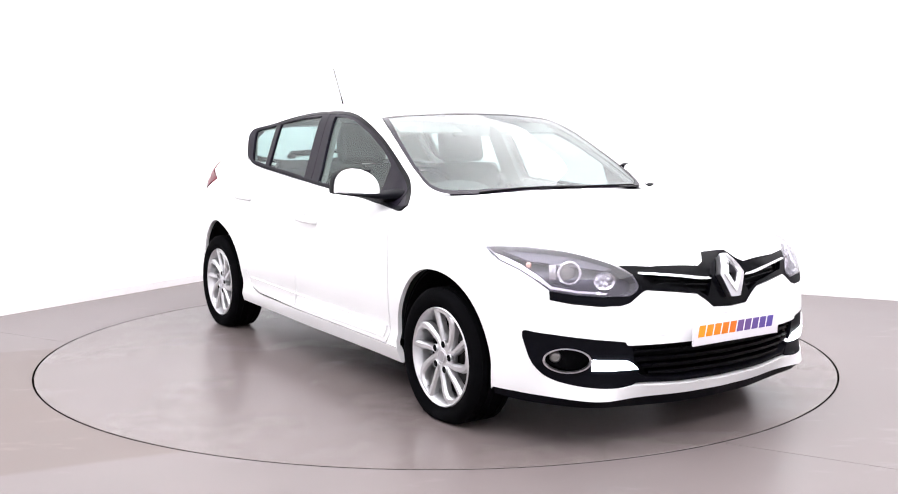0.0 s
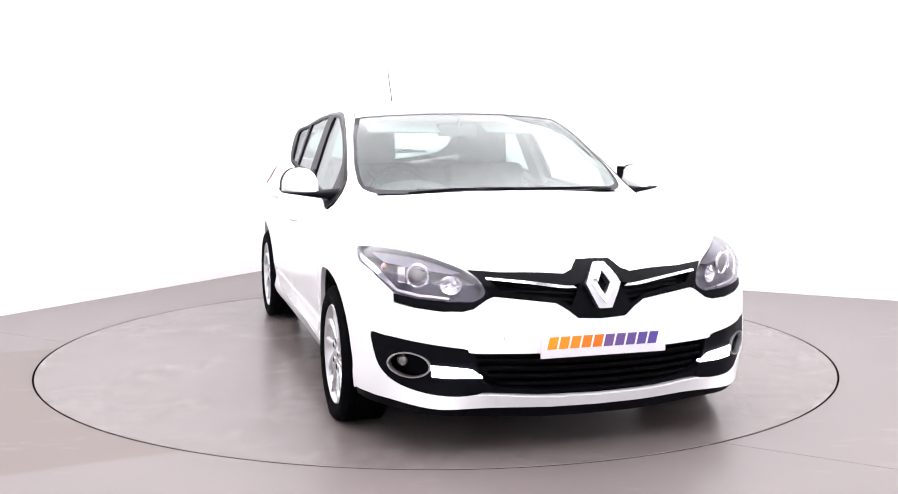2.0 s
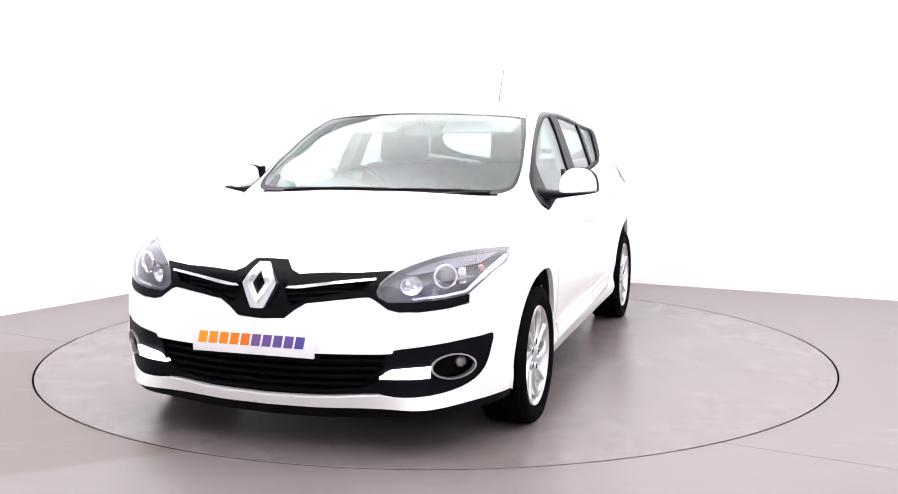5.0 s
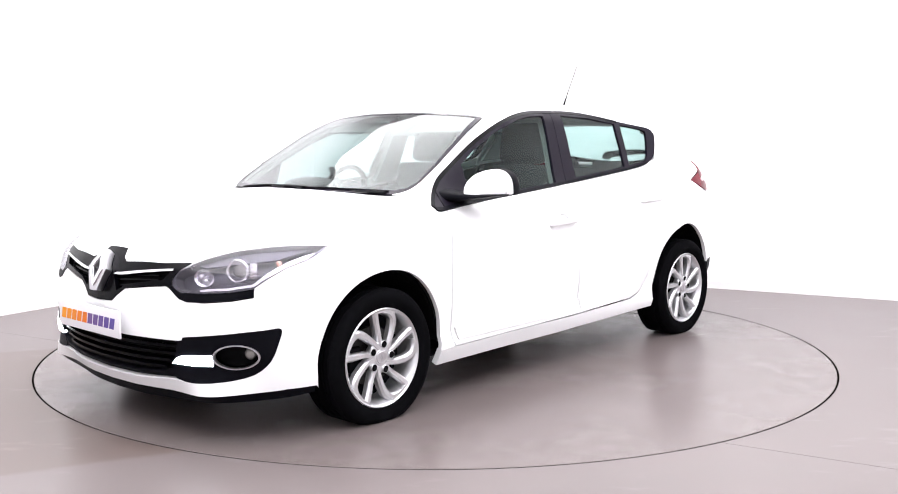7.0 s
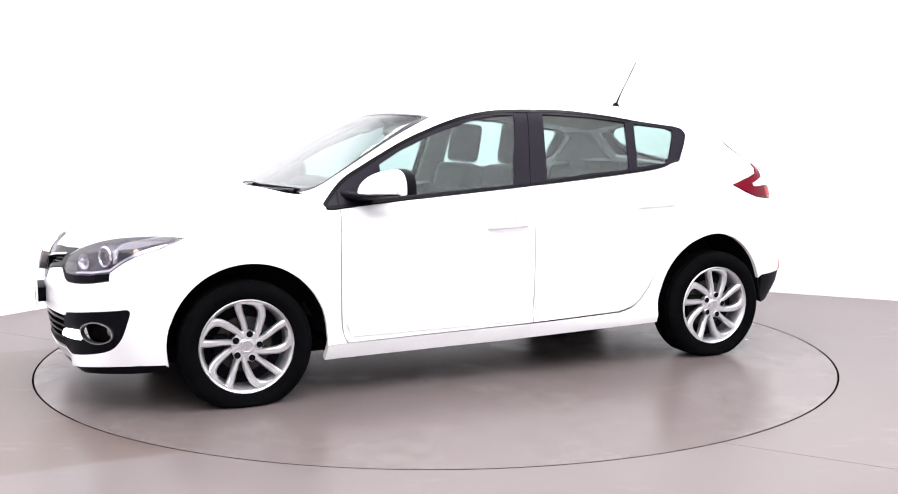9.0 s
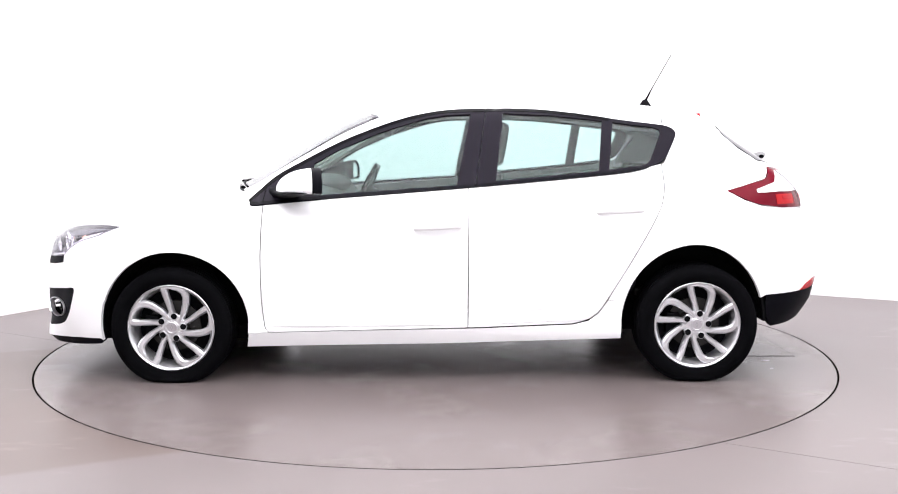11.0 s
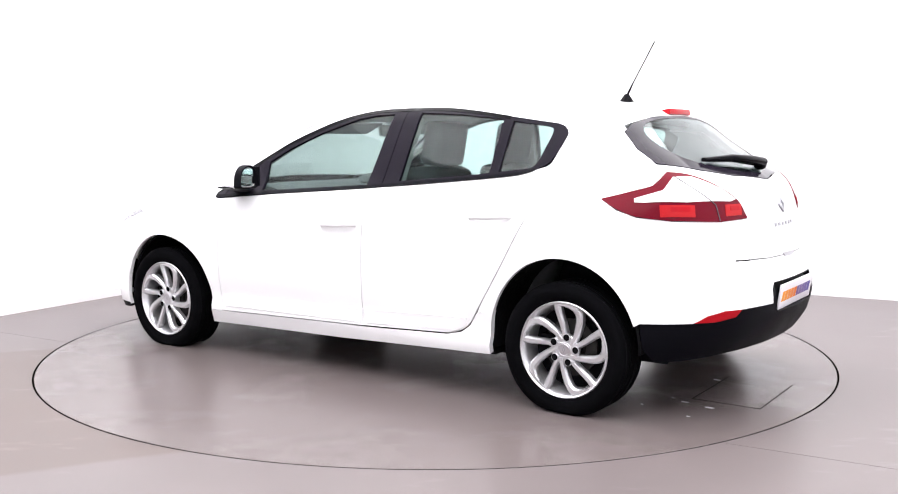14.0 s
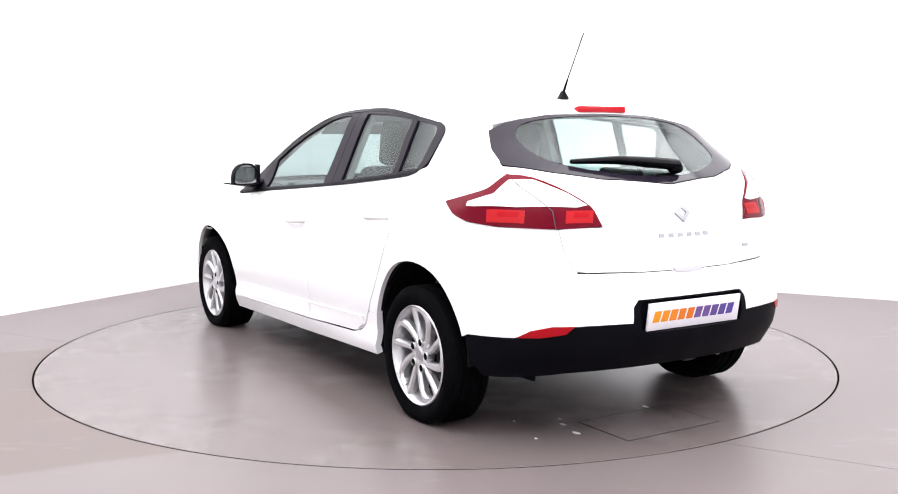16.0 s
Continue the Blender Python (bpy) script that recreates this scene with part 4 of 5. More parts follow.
panel("clear_lens", CLEAR_LAMP, tailL, white, BACKLAMP, "clear lamp lens", both=tailR, off=0.0065, thick=0.004, step=0.03)
for lo, hi in (((-1.72, 0.785), (-1.84, 0.690)), ((-1.925, 0.555), (-1.958, 0.445))):
    (ax, ay), (bx, by) = lo, hi
    for f0, f1, z0, z1, mat, off in ((0.0, 1.0, 0.893, 0.946, BRIGHT_RED, 0.0062), (0.30, 0.85, 0.917, 0.938, REFLECTOR, 0.0074)):
        q = [(ax + (bx - ax) * f, ay + (by - ay) * f, z) for f, z in ((f0, z0), (f1, z0), (f1, z1), (f0, z1))]
        panel("bright_segment", mat, tailL, q, BACKLAMP, "red lamp segment", both=tailR, off=off, thick=0.003, step=0.03)
seam = [(-1.745, 0.680, 1.058), (-1.80, 0.675, 1.03), (-1.862, 0.635, 0.985), (-1.900, 0.600, 0.945), (-1.912, 0.589, 0.874), (-1.9105, 0.592, 0.874), (-1.898, 0.603, 0.945), (-1.860, 0.638, 0.985), (-1.7985, 0.678, 1.03), (-1.7435, 0.683, 1.058)]
panel("lamp_seam", LAMP_GREY, tailL, seam, BACKLAMP, both=tailR, off=0.008, thick=0.003, step=0.03)

# ---- rear bumper ----
rb_low = side_pts(arch(*R_ARCH, 158, 162, 3)) + [(-1.667, 0.838, 0.442), (-1.76, 0.80, 0.446), (-1.859, 0.741, 0.450), (-1.90, 0.70, 0.475), (-1.963, 0.639, 0.497), (-2.02, 0.5, 0.500), (-2.078, 0.325, 0.498), (-2.075, 0.32, 0.56), (-2.066, 0.291, 0.588), (-2.06, 0, 0.590)]
rear_bumper = panel("rear_bumper", PAINT, car, sym(rb_top + rb_low), TAILWARD, step=0.045, thick=0.02)
rl = [(-2.06, 0, 0.587), (-2.064, 0.289, 0.585), (-2.073, 0.317, 0.558), (-2.077, 0.322, 0.495), (-2.02, 0.5, 0.497), (-1.963, 0.639, 0.494), (-1.90, 0.70, 0.472), (-1.859, 0.741, 0.447), (-1.76, 0.80, 0.443), (-1.665, 0.838, 0.439), (-1.667, 0.838, 0.40), (-1.676, 0.828, 0.33), (-1.715, 0.80, 0.272), (-1.80, 0.70, 0.278), (-1.943, 0.549, 0.298), (-2.027, 0.153, 0.303), (-2.03, 0, 0.303)]
plate_cut = [(-2.1, 0, 0.584), (-2.064, 0.276, 0.582), (-2.070, 0.292, 0.56), (-2.08, 0.280, 0.458), (-2.08, 0.265, 0.454), (-2.1, 0, 0.452)]
low_rear = panel("lower_bumper", TRIM, rear_bumper, sym(rl), TAILWARD, "black lower rear bumper", holes=[sym(plate_cut)], off=-0.001, thick=0.03, step=0.045)
panel("plate_recess", TRIM, rear_bumper, sym([(-2.1, 0, 0.592), (-2.06, 0.29, 0.59), (-2.08, 0.308, 0.45), (-2.1, 0, 0.44)]), TAILWARD, off=-0.032, thick=0.01, step=0.05)
refl = [(-1.865, 0.737, 0.452), (-1.905, 0.70, 0.481), (-1.963, 0.639, 0.499), (-2.0, 0.56, 0.499), (-1.985, 0.59, 0.470), (-1.93, 0.675, 0.454)]
panel("red_reflector", REFLECTOR, rear_bumper, refl, TAILWARD, "red reflector", both=True, off=0.004, thick=0.008, step=0.03)
handle_bar = [(-2.05, 0, 0.700), (-2.05, 0.085, 0.700), (-2.05, 0.07, 0.683), (-2.05, 0, 0.681)]
panel("tailgate_grip", SATIN, tailgate, sym(handle_bar), TAILWARD, off=0.006, thick=0.02, step=0.03)
diamond = [(-1.986, 0, 0.958), (-2.0, 0.043, 0.920), (-2.012, 0, 0.882)]
panel("badge", BADGE_GREY, tailgate, sym(diamond), HATCHWARD, "plain chrome lozenge badge", holes=[sym([(-1.992, 0, 0.940), (-2.0, 0.020, 0.920), (-2.006, 0, 0.900)])], off=0.008, thick=0.01, step=0.03)
for k in range(6):
    y = 0.128 - 0.0505 * k
    panel("badge_bar", BADGE_GREY, tailgate, [(-2.02, y + 0.013, 0.840), (-2.02, y - 0.013, 0.840), (-2.02, y - 0.013, 0.824), (-2.02, y + 0.013, 0.824)], TAILWARD, "plain chrome lettering bar", off=0.003, thick=0.005, step=0.03)
panel("badge_bar", BADGE_GREY, tailgate, [(-1.99, -0.375, 0.772), (-1.985, -0.42, 0.772), (-1.985, -0.42, 0.757), (-1.99, -0.375, 0.757)], TAILWARD, "plain chrome lettering bar", off=0.003, thick=0.005, step=0.03)

# third brake lamp
bm = bmesh.new()
box(bm, (-0.012, -0.138, -0.020), (0.03, 0.138, 0.009), 0.006)
bmesh.ops.transform(bm, matrix=pose(-1.482, 0, 1.362, 0, 14, 0), verts=bm.verts)
part("brake_lamp", bm, REFLECTOR, car, "red third brake lamp on the roof spoiler")

# rear wiper
bm = bmesh.new()
tube(bm, [(-1.875, -0.09, 1.115), (-1.862, 0.03, 1.125), (-1.825, 0.2, 1.137), (-1.765, 0.40, 1.132)], [0.034, 0.034, 0.026, 0.014], 12, 0.7)
rw = part("rear_wiper", bm, GLOSSY, tailgate, "black rear wiper")
bm = bmesh.new()
bmesh.ops.create_uvsphere(bm, u_segments=16, v_segments=10, radius=0.03)
bmesh.ops.transform(bm, matrix=Matrix.Translation((-1.872, -0.085, 1.100)) @ Matrix.Diagonal((1, 1.3, 0.8, 1)), verts=bm.verts)
part("wiper_pivot", bm, GLOSSY, rw)

# aerial
bm = bmesh.new()
bmesh.ops.create_cone(bm, cap_ends=True, segments=20, radius1=0.034, radius2=0.010, depth=0.04)
bmesh.ops.transform(bm, matrix=Matrix.Translation((-1.205, 0, 1.433)) @ Matrix.Diagonal((1.2, 0.7, 1, 1)), verts=bm.verts)
aerial = part("aerial", bm, GLOSSY, car, "thin black roof aerial, leaning back")
bm = bmesh.new()
tube(bm, [(-1.208, 0, 1.445), (-1.24, 0, 1.51)], [0.007, 0.004], 8)
part("aerial_foot", bm, GLOSSY, aerial)
bm = bmesh.new()
tube(bm, [(-1.24, 0, 1.51), (-1.352, 0, 1.712)], 0.003, 6)
part("rod", bm, GLOSSY, aerial)


# ---- plates ----
def blend(a, b, f):
    return tuple(p + (q - p) * f for p, q in zip(a, b))


PRINT = [material("orange_print", blend((0.80, 0.30, 0.02), (0.70, 0.17, 0.02), k / 4), 0.5, spec=0.2, grain=0.02) for k in range(5)]
PRINT += [material("purple_print", blend((0.16, 0.09, 0.26), (0.10, 0.07, 0.30), k / 4), 0.5, spec=0.2, grain=0.02) for k in range(5)]


def show_plate(name, where, turn, wide, parent):
    """A flat plate with slanted blocks in place of the dealer's lettering."""
    at = Matrix.Translation(where) @ turn
    bm = bmesh.new()
    box(bm, (-0.006, -wide / 2, -0.057), (0.004, wide / 2, 0.057), 0.002)
    bmesh.ops.transform(bm, matrix=at, verts=bm.verts)
    plate = part(name, bm, PLATE, parent, "white show plate with orange and purple blocks")
    n = 10
    pitch = wide * 0.89 / n
    for k in range(n):
        y0, gap, lean = -wide * 0.445 + k * pitch, pitch * 0.20, -0.006
        bm = bmesh.new()
        loops = []
        for x in (0.0038, 0.0052):
            loops.append([bm.verts.new((x, y - lean * z / 0.027, z)) for y, z in ((y0, -0.023), (y0 + pitch - gap, -0.023), (y0 + pitch - gap, 0.023), (y0, 0.023))])
        bm.faces.new(loops[1])
        for i in range(4):
            bm.faces.new((loops[0][i], loops[0][(i + 1) % 4], loops[1][(i + 1) % 4], loops[1][i]))
        bmesh.ops.transform(bm, matrix=at, verts=bm.verts)
        part("print_block", bm, PRINT[k], plate)
    return plate


show_plate("front_plate", (2.203, -0.012, 0.463), pose(0, 0, 0, 0, 0, 0), 0.52, front_bumper)
show_plate("rear_plate", (-2.083, -0.005, 0.515), pose(0, 0, 0, 0, 8, 180), 0.52, rear_bumper)
bm = bmesh.new()
box(bm, (2.16, -0.15, 0.43), (2.199, 0.13, 0.50), 0.004)
part("plate_holder", bm, TRIM, front_bumper)


# ---- door handles and mirrors ----
def door_handle(x, z, door, s):
    skin = float(cast([(x, 2, z)], [(0, -1, 0)])[0][0][1])
    bm = bmesh.new()
    pts = [(x + 0.115, skin - 0.002, z - 0.006), (x + 0.085, skin + 0.022, z - 0.003), (x, skin + 0.03, z), (x - 0.085, skin + 0.024, z + 0.006), (x - 0.112, skin, z + 0.008)]
    tube(bm, [(a, s * b, c) for a, b, c in cr(pts, 4)], 0.013, 10, 1.1)
    grip = part("door_handle", bm, PAINT, door, "white pull handle")
    # grey arc on the skin stands in for the shade along the cup's edge
    bm = bmesh.new()
    arc_pts = [(x + 0.046 * math.cos(a), 2.0, z + 0.006 + 0.036 * math.sin(a)) for a in np.linspace(0.1, math.pi - 0.1, 14)]
    tube(bm, [(a, s * (b + 0.0005), c) for a, b, c in snap(arc_pts, SIDE)], 0.0034, 6)
    part("cup_shade_arc", bm, SATIN, grip)
    bm = bmesh.new()
    bmesh.ops.create_uvsphere(bm, u_segments=12, v_segments=8, radius=0.005)
    bmesh.ops.translate(bm, vec=(x - 0.10, s * (skin + 0.02), z + 0.010), verts=bm.verts)
    part("lock", bm, STEEL, grip)


for s, i in ((1, 0), (-1, 1)):
    door_handle(-0.012, 0.788, front_door[i], s)
    door_handle(-0.925, 0.868, rear_door[i], s)


def door_mirror(s, door):
    """A door mirror: painted cap, black foot and housing, silvered glass and side repeater."""
    bm = bmesh.new()
    rings = []
    for k in range(13):
        g = k / 12
        x = 0.585 + 0.188 * math.sin(g * math.pi / 2)
        f = math.sqrt(max(1 - ((x - 0.585) / 0.192) ** 2, 0.0)) ** 0.8
        ring = []
        for n in range(24):
            a = 2 * math.pi * n / 24
            c, e = math.copysign(abs(math.cos(a)) ** 0.7, math.cos(a)), math.copysign(abs(math.sin(a)) ** 0.75, math.sin(a))
            y = 0.936 - 0.03 * g + 0.086 * c * f
            ring.append(bm.verts.new((x - 0.02 * c, s * y, 0.972 + (0.112 * e * f * (1 - 0.10 * max(c, 0)) if e > 0 else 0.016 * e * f))))
        rings.append(ring)
    for a, b in zip(rings, rings[1:]):
        for k in range(24):
            bm.faces.new((a[k], a[(k + 1) % 24], b[(k + 1) % 24], b[k]))
    bm.faces.new(rings[0]), bm.faces.new(rings[-1])
    mirror = part("door_mirror", bm, PAINT, door, "white door mirror cap with a black foot")
    bm = bmesh.new()
    rows_ = []
    for y, x0, x1, z0, z1 in ((0.755, 0.715, 0.868, 0.918, 0.990), (0.80, 0.690, 0.835, 0.926, 0.980), (0.86, 0.660, 0.805, 0.936, 0.972), (0.94, 0.630, 0.775, 0.948, 0.968), (1.00, 0.620, 0.745, 0.957, 0.968), (1.026, 0.630, 0.715, 0.962, 0.968)):
        mid, half = (x0 + x1) / 2, (x1 - x0) / 2
        rows_.append([bm.verts.new((mid + half * math.copysign(abs(math.cos(a)) ** 0.7, math.cos(a)), s * y, (z0 + z1) / 2 + (z1 - z0) / 2 * math.copysign(abs(math.sin(a)) ** 0.7, math.sin(a)))) for a in np.linspace(0, 2 * math.pi, 16, endpoint=False)])
    for a, b in zip(rows_, rows_[1:]):
        for k in range(16):
            bm.faces.new((a[k], a[(k + 1) % 16], b[(k + 1) % 16], b[k]))
    bm.faces.new(rows_[0]), bm.faces.new(rows_[-1][::-1])
    part("mirror_foot", bm, TRIM, mirror, "black mirror foot")
    bm = bmesh.new()
    loop = [(0.574 - 0.020 * math.cos(a), 0.936 + 0.078 * math.copysign(abs(math.cos(a)) ** 0.6, math.cos(a)), 1.018 + 0.050 * math.copysign(abs(math.sin(a)) ** 0.6, math.sin(a)) - 0.006 * math.cos(a)) for a in np.linspace(0, 2 * math.pi, 32, endpoint=False)]
    bands = []
    for x, f in ((0.614, 0.99), (0.612, 1.012), (0.572, 1.012), (0.566, 0.97), (0.568, 0.86), (0.600, 0.84)):
        band = []
        for n in range(32):
            a = 2 * math.pi * n / 32
            c, e = math.copysign(abs(math.cos(a)) ** 0.7, math.cos(a)), math.copysign(abs(math.sin(a)) ** 0.75, math.sin(a))
            z = 0.972 + (0.112 * e * (1 - 0.10 * max(c, 0)) if e > 0 else 0.016 * e)
            band.append(bm.verts.new((x - 0.02 * c, s * (0.936 + 0.086 * c * f), 1.02 + (z - 1.02) * f)))
        bands.append(band)
    for a, b in zip(bands, bands[1:]):
        for k in range(32):
            bm.faces.new((a[k], a[(k + 1) % 32], b[(k + 1) % 32], b[k]))
    part("mirror_housing", bm, TRIM, mirror, "black mirror surround")
    bm = bmesh.new()
    bm.faces.new([bm.verts.new((x + 0.001, s * (0.936 + (y - 0.936) * 0.93), 1.018 + (z - 1.018) * 0.93)) for x, y, z in loop])
    g = bmesh.ops.extrude_face_region(bm, geom=bm.faces[:])
    bmesh.ops.translate(bm, vec=(0.004, 0, 0), verts=[v for v in g["geom"] if isinstance(v, bmesh.types.BMVert)])
    part("mirror_glass", bm, MIRROR, mirror, "silvered mirror glass")
    bm = bmesh.new()
    box(bm, (0.574, s * 0.850 - 0.0035, 0.968), (0.655, s * 0.850 + 0.0035, 1.076), 0.003)
    for w in bm.verts:
        w.co.x -= 0.35 * (1.078 - w.co.z) * (w.co.x - 0.574) / 0.081
    part("inner_cheek", bm, TRIM, mirror, "black inner cheek of the mirror")
    bm = bmesh.new()
    box(bm, (0.578, s * 1.006 - 0.014, 0.964), (0.64, s * 1.006 + 0.012, 0.984), 0.006)
    part("side_repeater", bm, CLEAR_LAMP, mirror, "clear side repeater lamp")


door_mirror(1, front_door[0]), door_mirror(-1, front_door[1])


# ---- wheels ----
def wheel(name, x, s):
    """A wheel: tyre with tread, alloy rim with five looped spokes, bolts, cap, disc and caliper."""
    hub = new(name)
    hub.parent = car
    R, axle = 0.305, 0.281 if x > 0 else 0.291
    hub.matrix_basis = pose(x, s * (0.806 if x > 0 else 0.787), axle, 0, 0, 0 if s > 0 else 180)

    def pressed(z):
        """Flattens the tyre where it bears on the plate."""
        return 0.013 * math.log(1 + math.exp(min((z + axle) / 0.013, 60))) - axle - 0.001 if z + axle < 0.2 else z

    tagged(hub, "silver five-loop alloy wheel with a black tyre")
    prof = [(0.213, 0.078), (0.222, 0.092), (0.245, 0.103), (0.268, 0.106), (R - 0.022, 0.100), (R - 0.010, 0.092), (R - 0.004, 0.082)]
    for a, b in ((0.082, 0.050), (0.042, 0.008), (-0.008, -0.042), (-0.050, -0.082)):
        prof += [(R, a - 0.002), (R, b + 0.002), (R - 0.008, b), (R - 0.008, b - 0.008)] if b > -0.08 else [(R, a - 0.002), (R, b + 0.002)]
    prof += [(R - 0.010, -0.092), (R - 0.022, -0.100), (0.268, -0.106), (0.245, -0.103), (0.222, -0.092), (0.213, -0.078), (0.205, -0.07), (0.205, 0.07)]
    v, f = turned(prof, 96)
    tyre = part_of("tyre", mesh_of("tyre", [(a, b * (1 + 0.06 * max(0, -c - axle + 0.03) / 0.03), pressed(c)) for a, b, c in v], f, RUBBER, 30), hub, "black rubber tyre")
    # shoulder blocks
    bm = bmesh.new()
    for k in range(60):
        a = 2 * math.pi * k / 60
        for e in (1, -1):
            b2 = bmesh.new()
            box(b2, (-0.009, e * 0.092 - 0.010, -0.004), (0.009, e * 0.092 + 0.010, 0.0035), 0.0)
            m = Matrix.Rotation(-a, 4, "Y") @ Matrix.Translation((0, 0, 0)) @ Matrix.Translation((0.0, 0, R - 0.006)) @ Matrix.Rotation(radians(-e * 32), 4, "X")
            bmesh.ops.transform(b2, matrix=m, verts=b2.verts)
            tmp = bpy.data.meshes.new("block")
            b2.to_mesh(tmp), b2.free()
            bm.from_mesh(tmp)
            bpy.data.meshes.remove(tmp)
    for w in bm.verts:
        w.co.z = pressed(w.co.z)
    tagged(part("tread_blocks", bm, TREAD, tyre), kind="stuff")
    rimp = [(0.217, 0.084), (0.2195, 0.091), (0.215, 0.095), (0.209, 0.092), (0.203, 0.080), (0.192, 0.06), (0.188, 0.0), (0.192, -0.08), (0.210, -0.085), (0.210, -0.078), (0.202, -0.06), (0.202, 0.06), (0.209, 0.078)]
    v, f = turned(rimp, 96)
    rim = part_of("rim", mesh_of("rim", v, f, ALLOY, 40), hub, "silver alloy rim")

    def spoke(base, keys):
        """A flat bowed bar along polar keys (radius, degrees, half width)."""
        k2 = cr([(r, a, w) for r, a, w in keys], 5)
        bm, rows_ = bmesh.new(), []
        for i, (r, a, w) in enumerate(k2):
            t = radians(base + a)
            p = Vector((r * math.cos(t), 0, r * math.sin(t)))
            q = k2[min(i + 1, len(k2) - 1)]
            o = k2[max(i - 1, 0)]
            d = Vector((q[0] * math.cos(radians(base + q[1])) - o[0] * math.cos(radians(base + o[1])), 0, q[0] * math.sin(radians(base + q[1])) - o[0] * math.sin(radians(base + o[1])))).normalized()
            n = Vector((-d.z, 0, d.x))
            y = 0.076 + 0.012 * (r / 0.2) ** 2
            rows_.append([bm.verts.new(p + n * w * e + Vector((0, y + h, 0))) for e, h in ((-1, -0.034), (-1, -0.009), (-0.5, 0.001), (0.5, 0.001), (1, -0.009), (1, -0.034))])
        for a, b in zip(rows_, rows_[1:]):
            for k in range(6):
                bm.faces.new((a[k], a[(k + 1) % 6], b[(k + 1) % 6], b[k]))
        bm.faces.new(rows_[0]), bm.faces.new(rows_[-1][::-1])
        part("spoke", bm, ALLOY, rim)

    for k in range(5):
        base = 103.5 + 72 * k
        # seen from outside the y axis points at the viewer and x runs to the left
        spoke(base, [(0.045, -17, 0.014), (0.070, -15.5, 0.0135), (0.105, -19, 0.0140), (0.156, -23, 0.0155), (0.209, -24, 0.018)])
        spoke(base, [(0.040, 44, 0.013), (0.0625, 33, 0.0135), (0.108, 22, 0.0155), (0.157, 14.5, 0.0175), (0.186, 8, 0.018), (0.200, -2, 0.015), (0.203, -12, 0.012)])
        spoke(base, [(0.204, 8, 0.007), (0.204, -4, 0.0085), (0.204, -12, 0.0085), (0.204, -26, 0.0085)])
        t = radians(base)
        at = Matrix.Translation((0.0585 * math.cos(t), 0.0, 0.0585 * math.sin(t)))
        v, f = turned([(0.0125, 0.060), (0.0165, 0.060), (0.0172, 0.0815), (0.0158, 0.0835), (0.0150, 0.0825), (0.0138, 0.066)], 20)
        part_of("bolt_well", mesh_of("bolt_well", [at @ Vector(q) for q in v], f, ALLOY), rim)
        # a solid black disc gives the shade of a bolt recess that isn't modelled
        bm = bmesh.new()
        bmesh.ops.create_cone(bm, cap_ends=True, segments=18, radius1=0.0150, radius2=0.0150, depth=0.004)
        bmesh.ops.transform(bm, matrix=at @ pose(0, 0.0805, 0, 90, 0, 0), verts=bm.verts)
        part("bolt_shade_disc", bm, GRILLE, rim, "black disc standing in for the shade in the recess round a wheel bolt")
        bm = bmesh.new()
        bmesh.ops.create_cone(bm, cap_ends=True, segments=6, radius1=0.0085, radius2=0.0078, depth=0.006)
        bmesh.ops.transform(bm, matrix=at @ pose(0, 0.0815, 0, 90, 0, 0), verts=bm.verts)
        part("wheel_bolt", bm, VOID, rim, "dark hexagon wheel bolt")
    v, f = turned([(0.001, 0.040), (0.066, 0.040), (0.072, 0.060), (0.071, 0.070), (0.067, 0.0735), (0.036, 0.0755), (0.033, 0.078), (0.001, 0.078)], 60)
    part_of("hub", mesh_of("hub", v, f, ALLOY, 20), rim)
    v, f = turned([(0.001, 0.076), (0.0275, 0.076), (0.0275, 0.0805), (0.0255, 0.082), (0.0235, 0.0808), (0.001, 0.0808)], 40)
    part_of("hub_cap", mesh_of("hub_cap", v, f, SATIN, 20), rim, "satin centre cap")
    bm = bmesh.new()
    for a, b, c, d in (((-0.0075, 0), (0, 0.016), (0, 0.0095), (-0.0035, 0)), ((0, 0.016), (0.0075, 0), (0.0035, 0), (0, 0.0095)), ((0.0075, 0), (0, -0.016), (0, -0.0095), (0.0035, 0)), ((0, -0.016), (-0.0075, 0), (-0.0035, 0), (0, -0.0095))):
        lo = [bm.verts.new((x1, 0.0805, z1)) for x1, z1 in (a, b, c, d)]
        hi = [bm.verts.new((x1, 0.0818, z1)) for x1, z1 in (a, b, c, d)]
        bm.faces.new(hi), bm.faces.new(lo[::-1])
        for n in range(4):
            bm.faces.new((lo[n], lo[(n + 1) % 4], hi[(n + 1) % 4], hi[n]))
    part("cap_badge", bm, BADGE_GREY, rim, "plain grey lozenge on the centre cap")
    v, f = turned([(0.04, -0.005), (0.13, -0.005), (0.13, 0.012), (0.075, 0.012), (0.07, 0.03), (0.04, 0.03)], 64)
    part_of("brake_disc", mesh_of("brake_disc", v, f, DISC), hub, "grey steel brake disc")
    v, f = turned([(0.001, -0.08), (0.187, -0.08), (0.187, -0.015), (0.001, -0.015)], 48)
    part_of("brake_shield", mesh_of("brake_shield", v, f, VOID), hub)
    bm = bmesh.new()
    box(bm, (0.075, -0.025, -0.055), (0.145, 0.035, 0.055), 0.01)
    part("caliper", bm, VOID, hub, "dark brake caliper")
    return hub


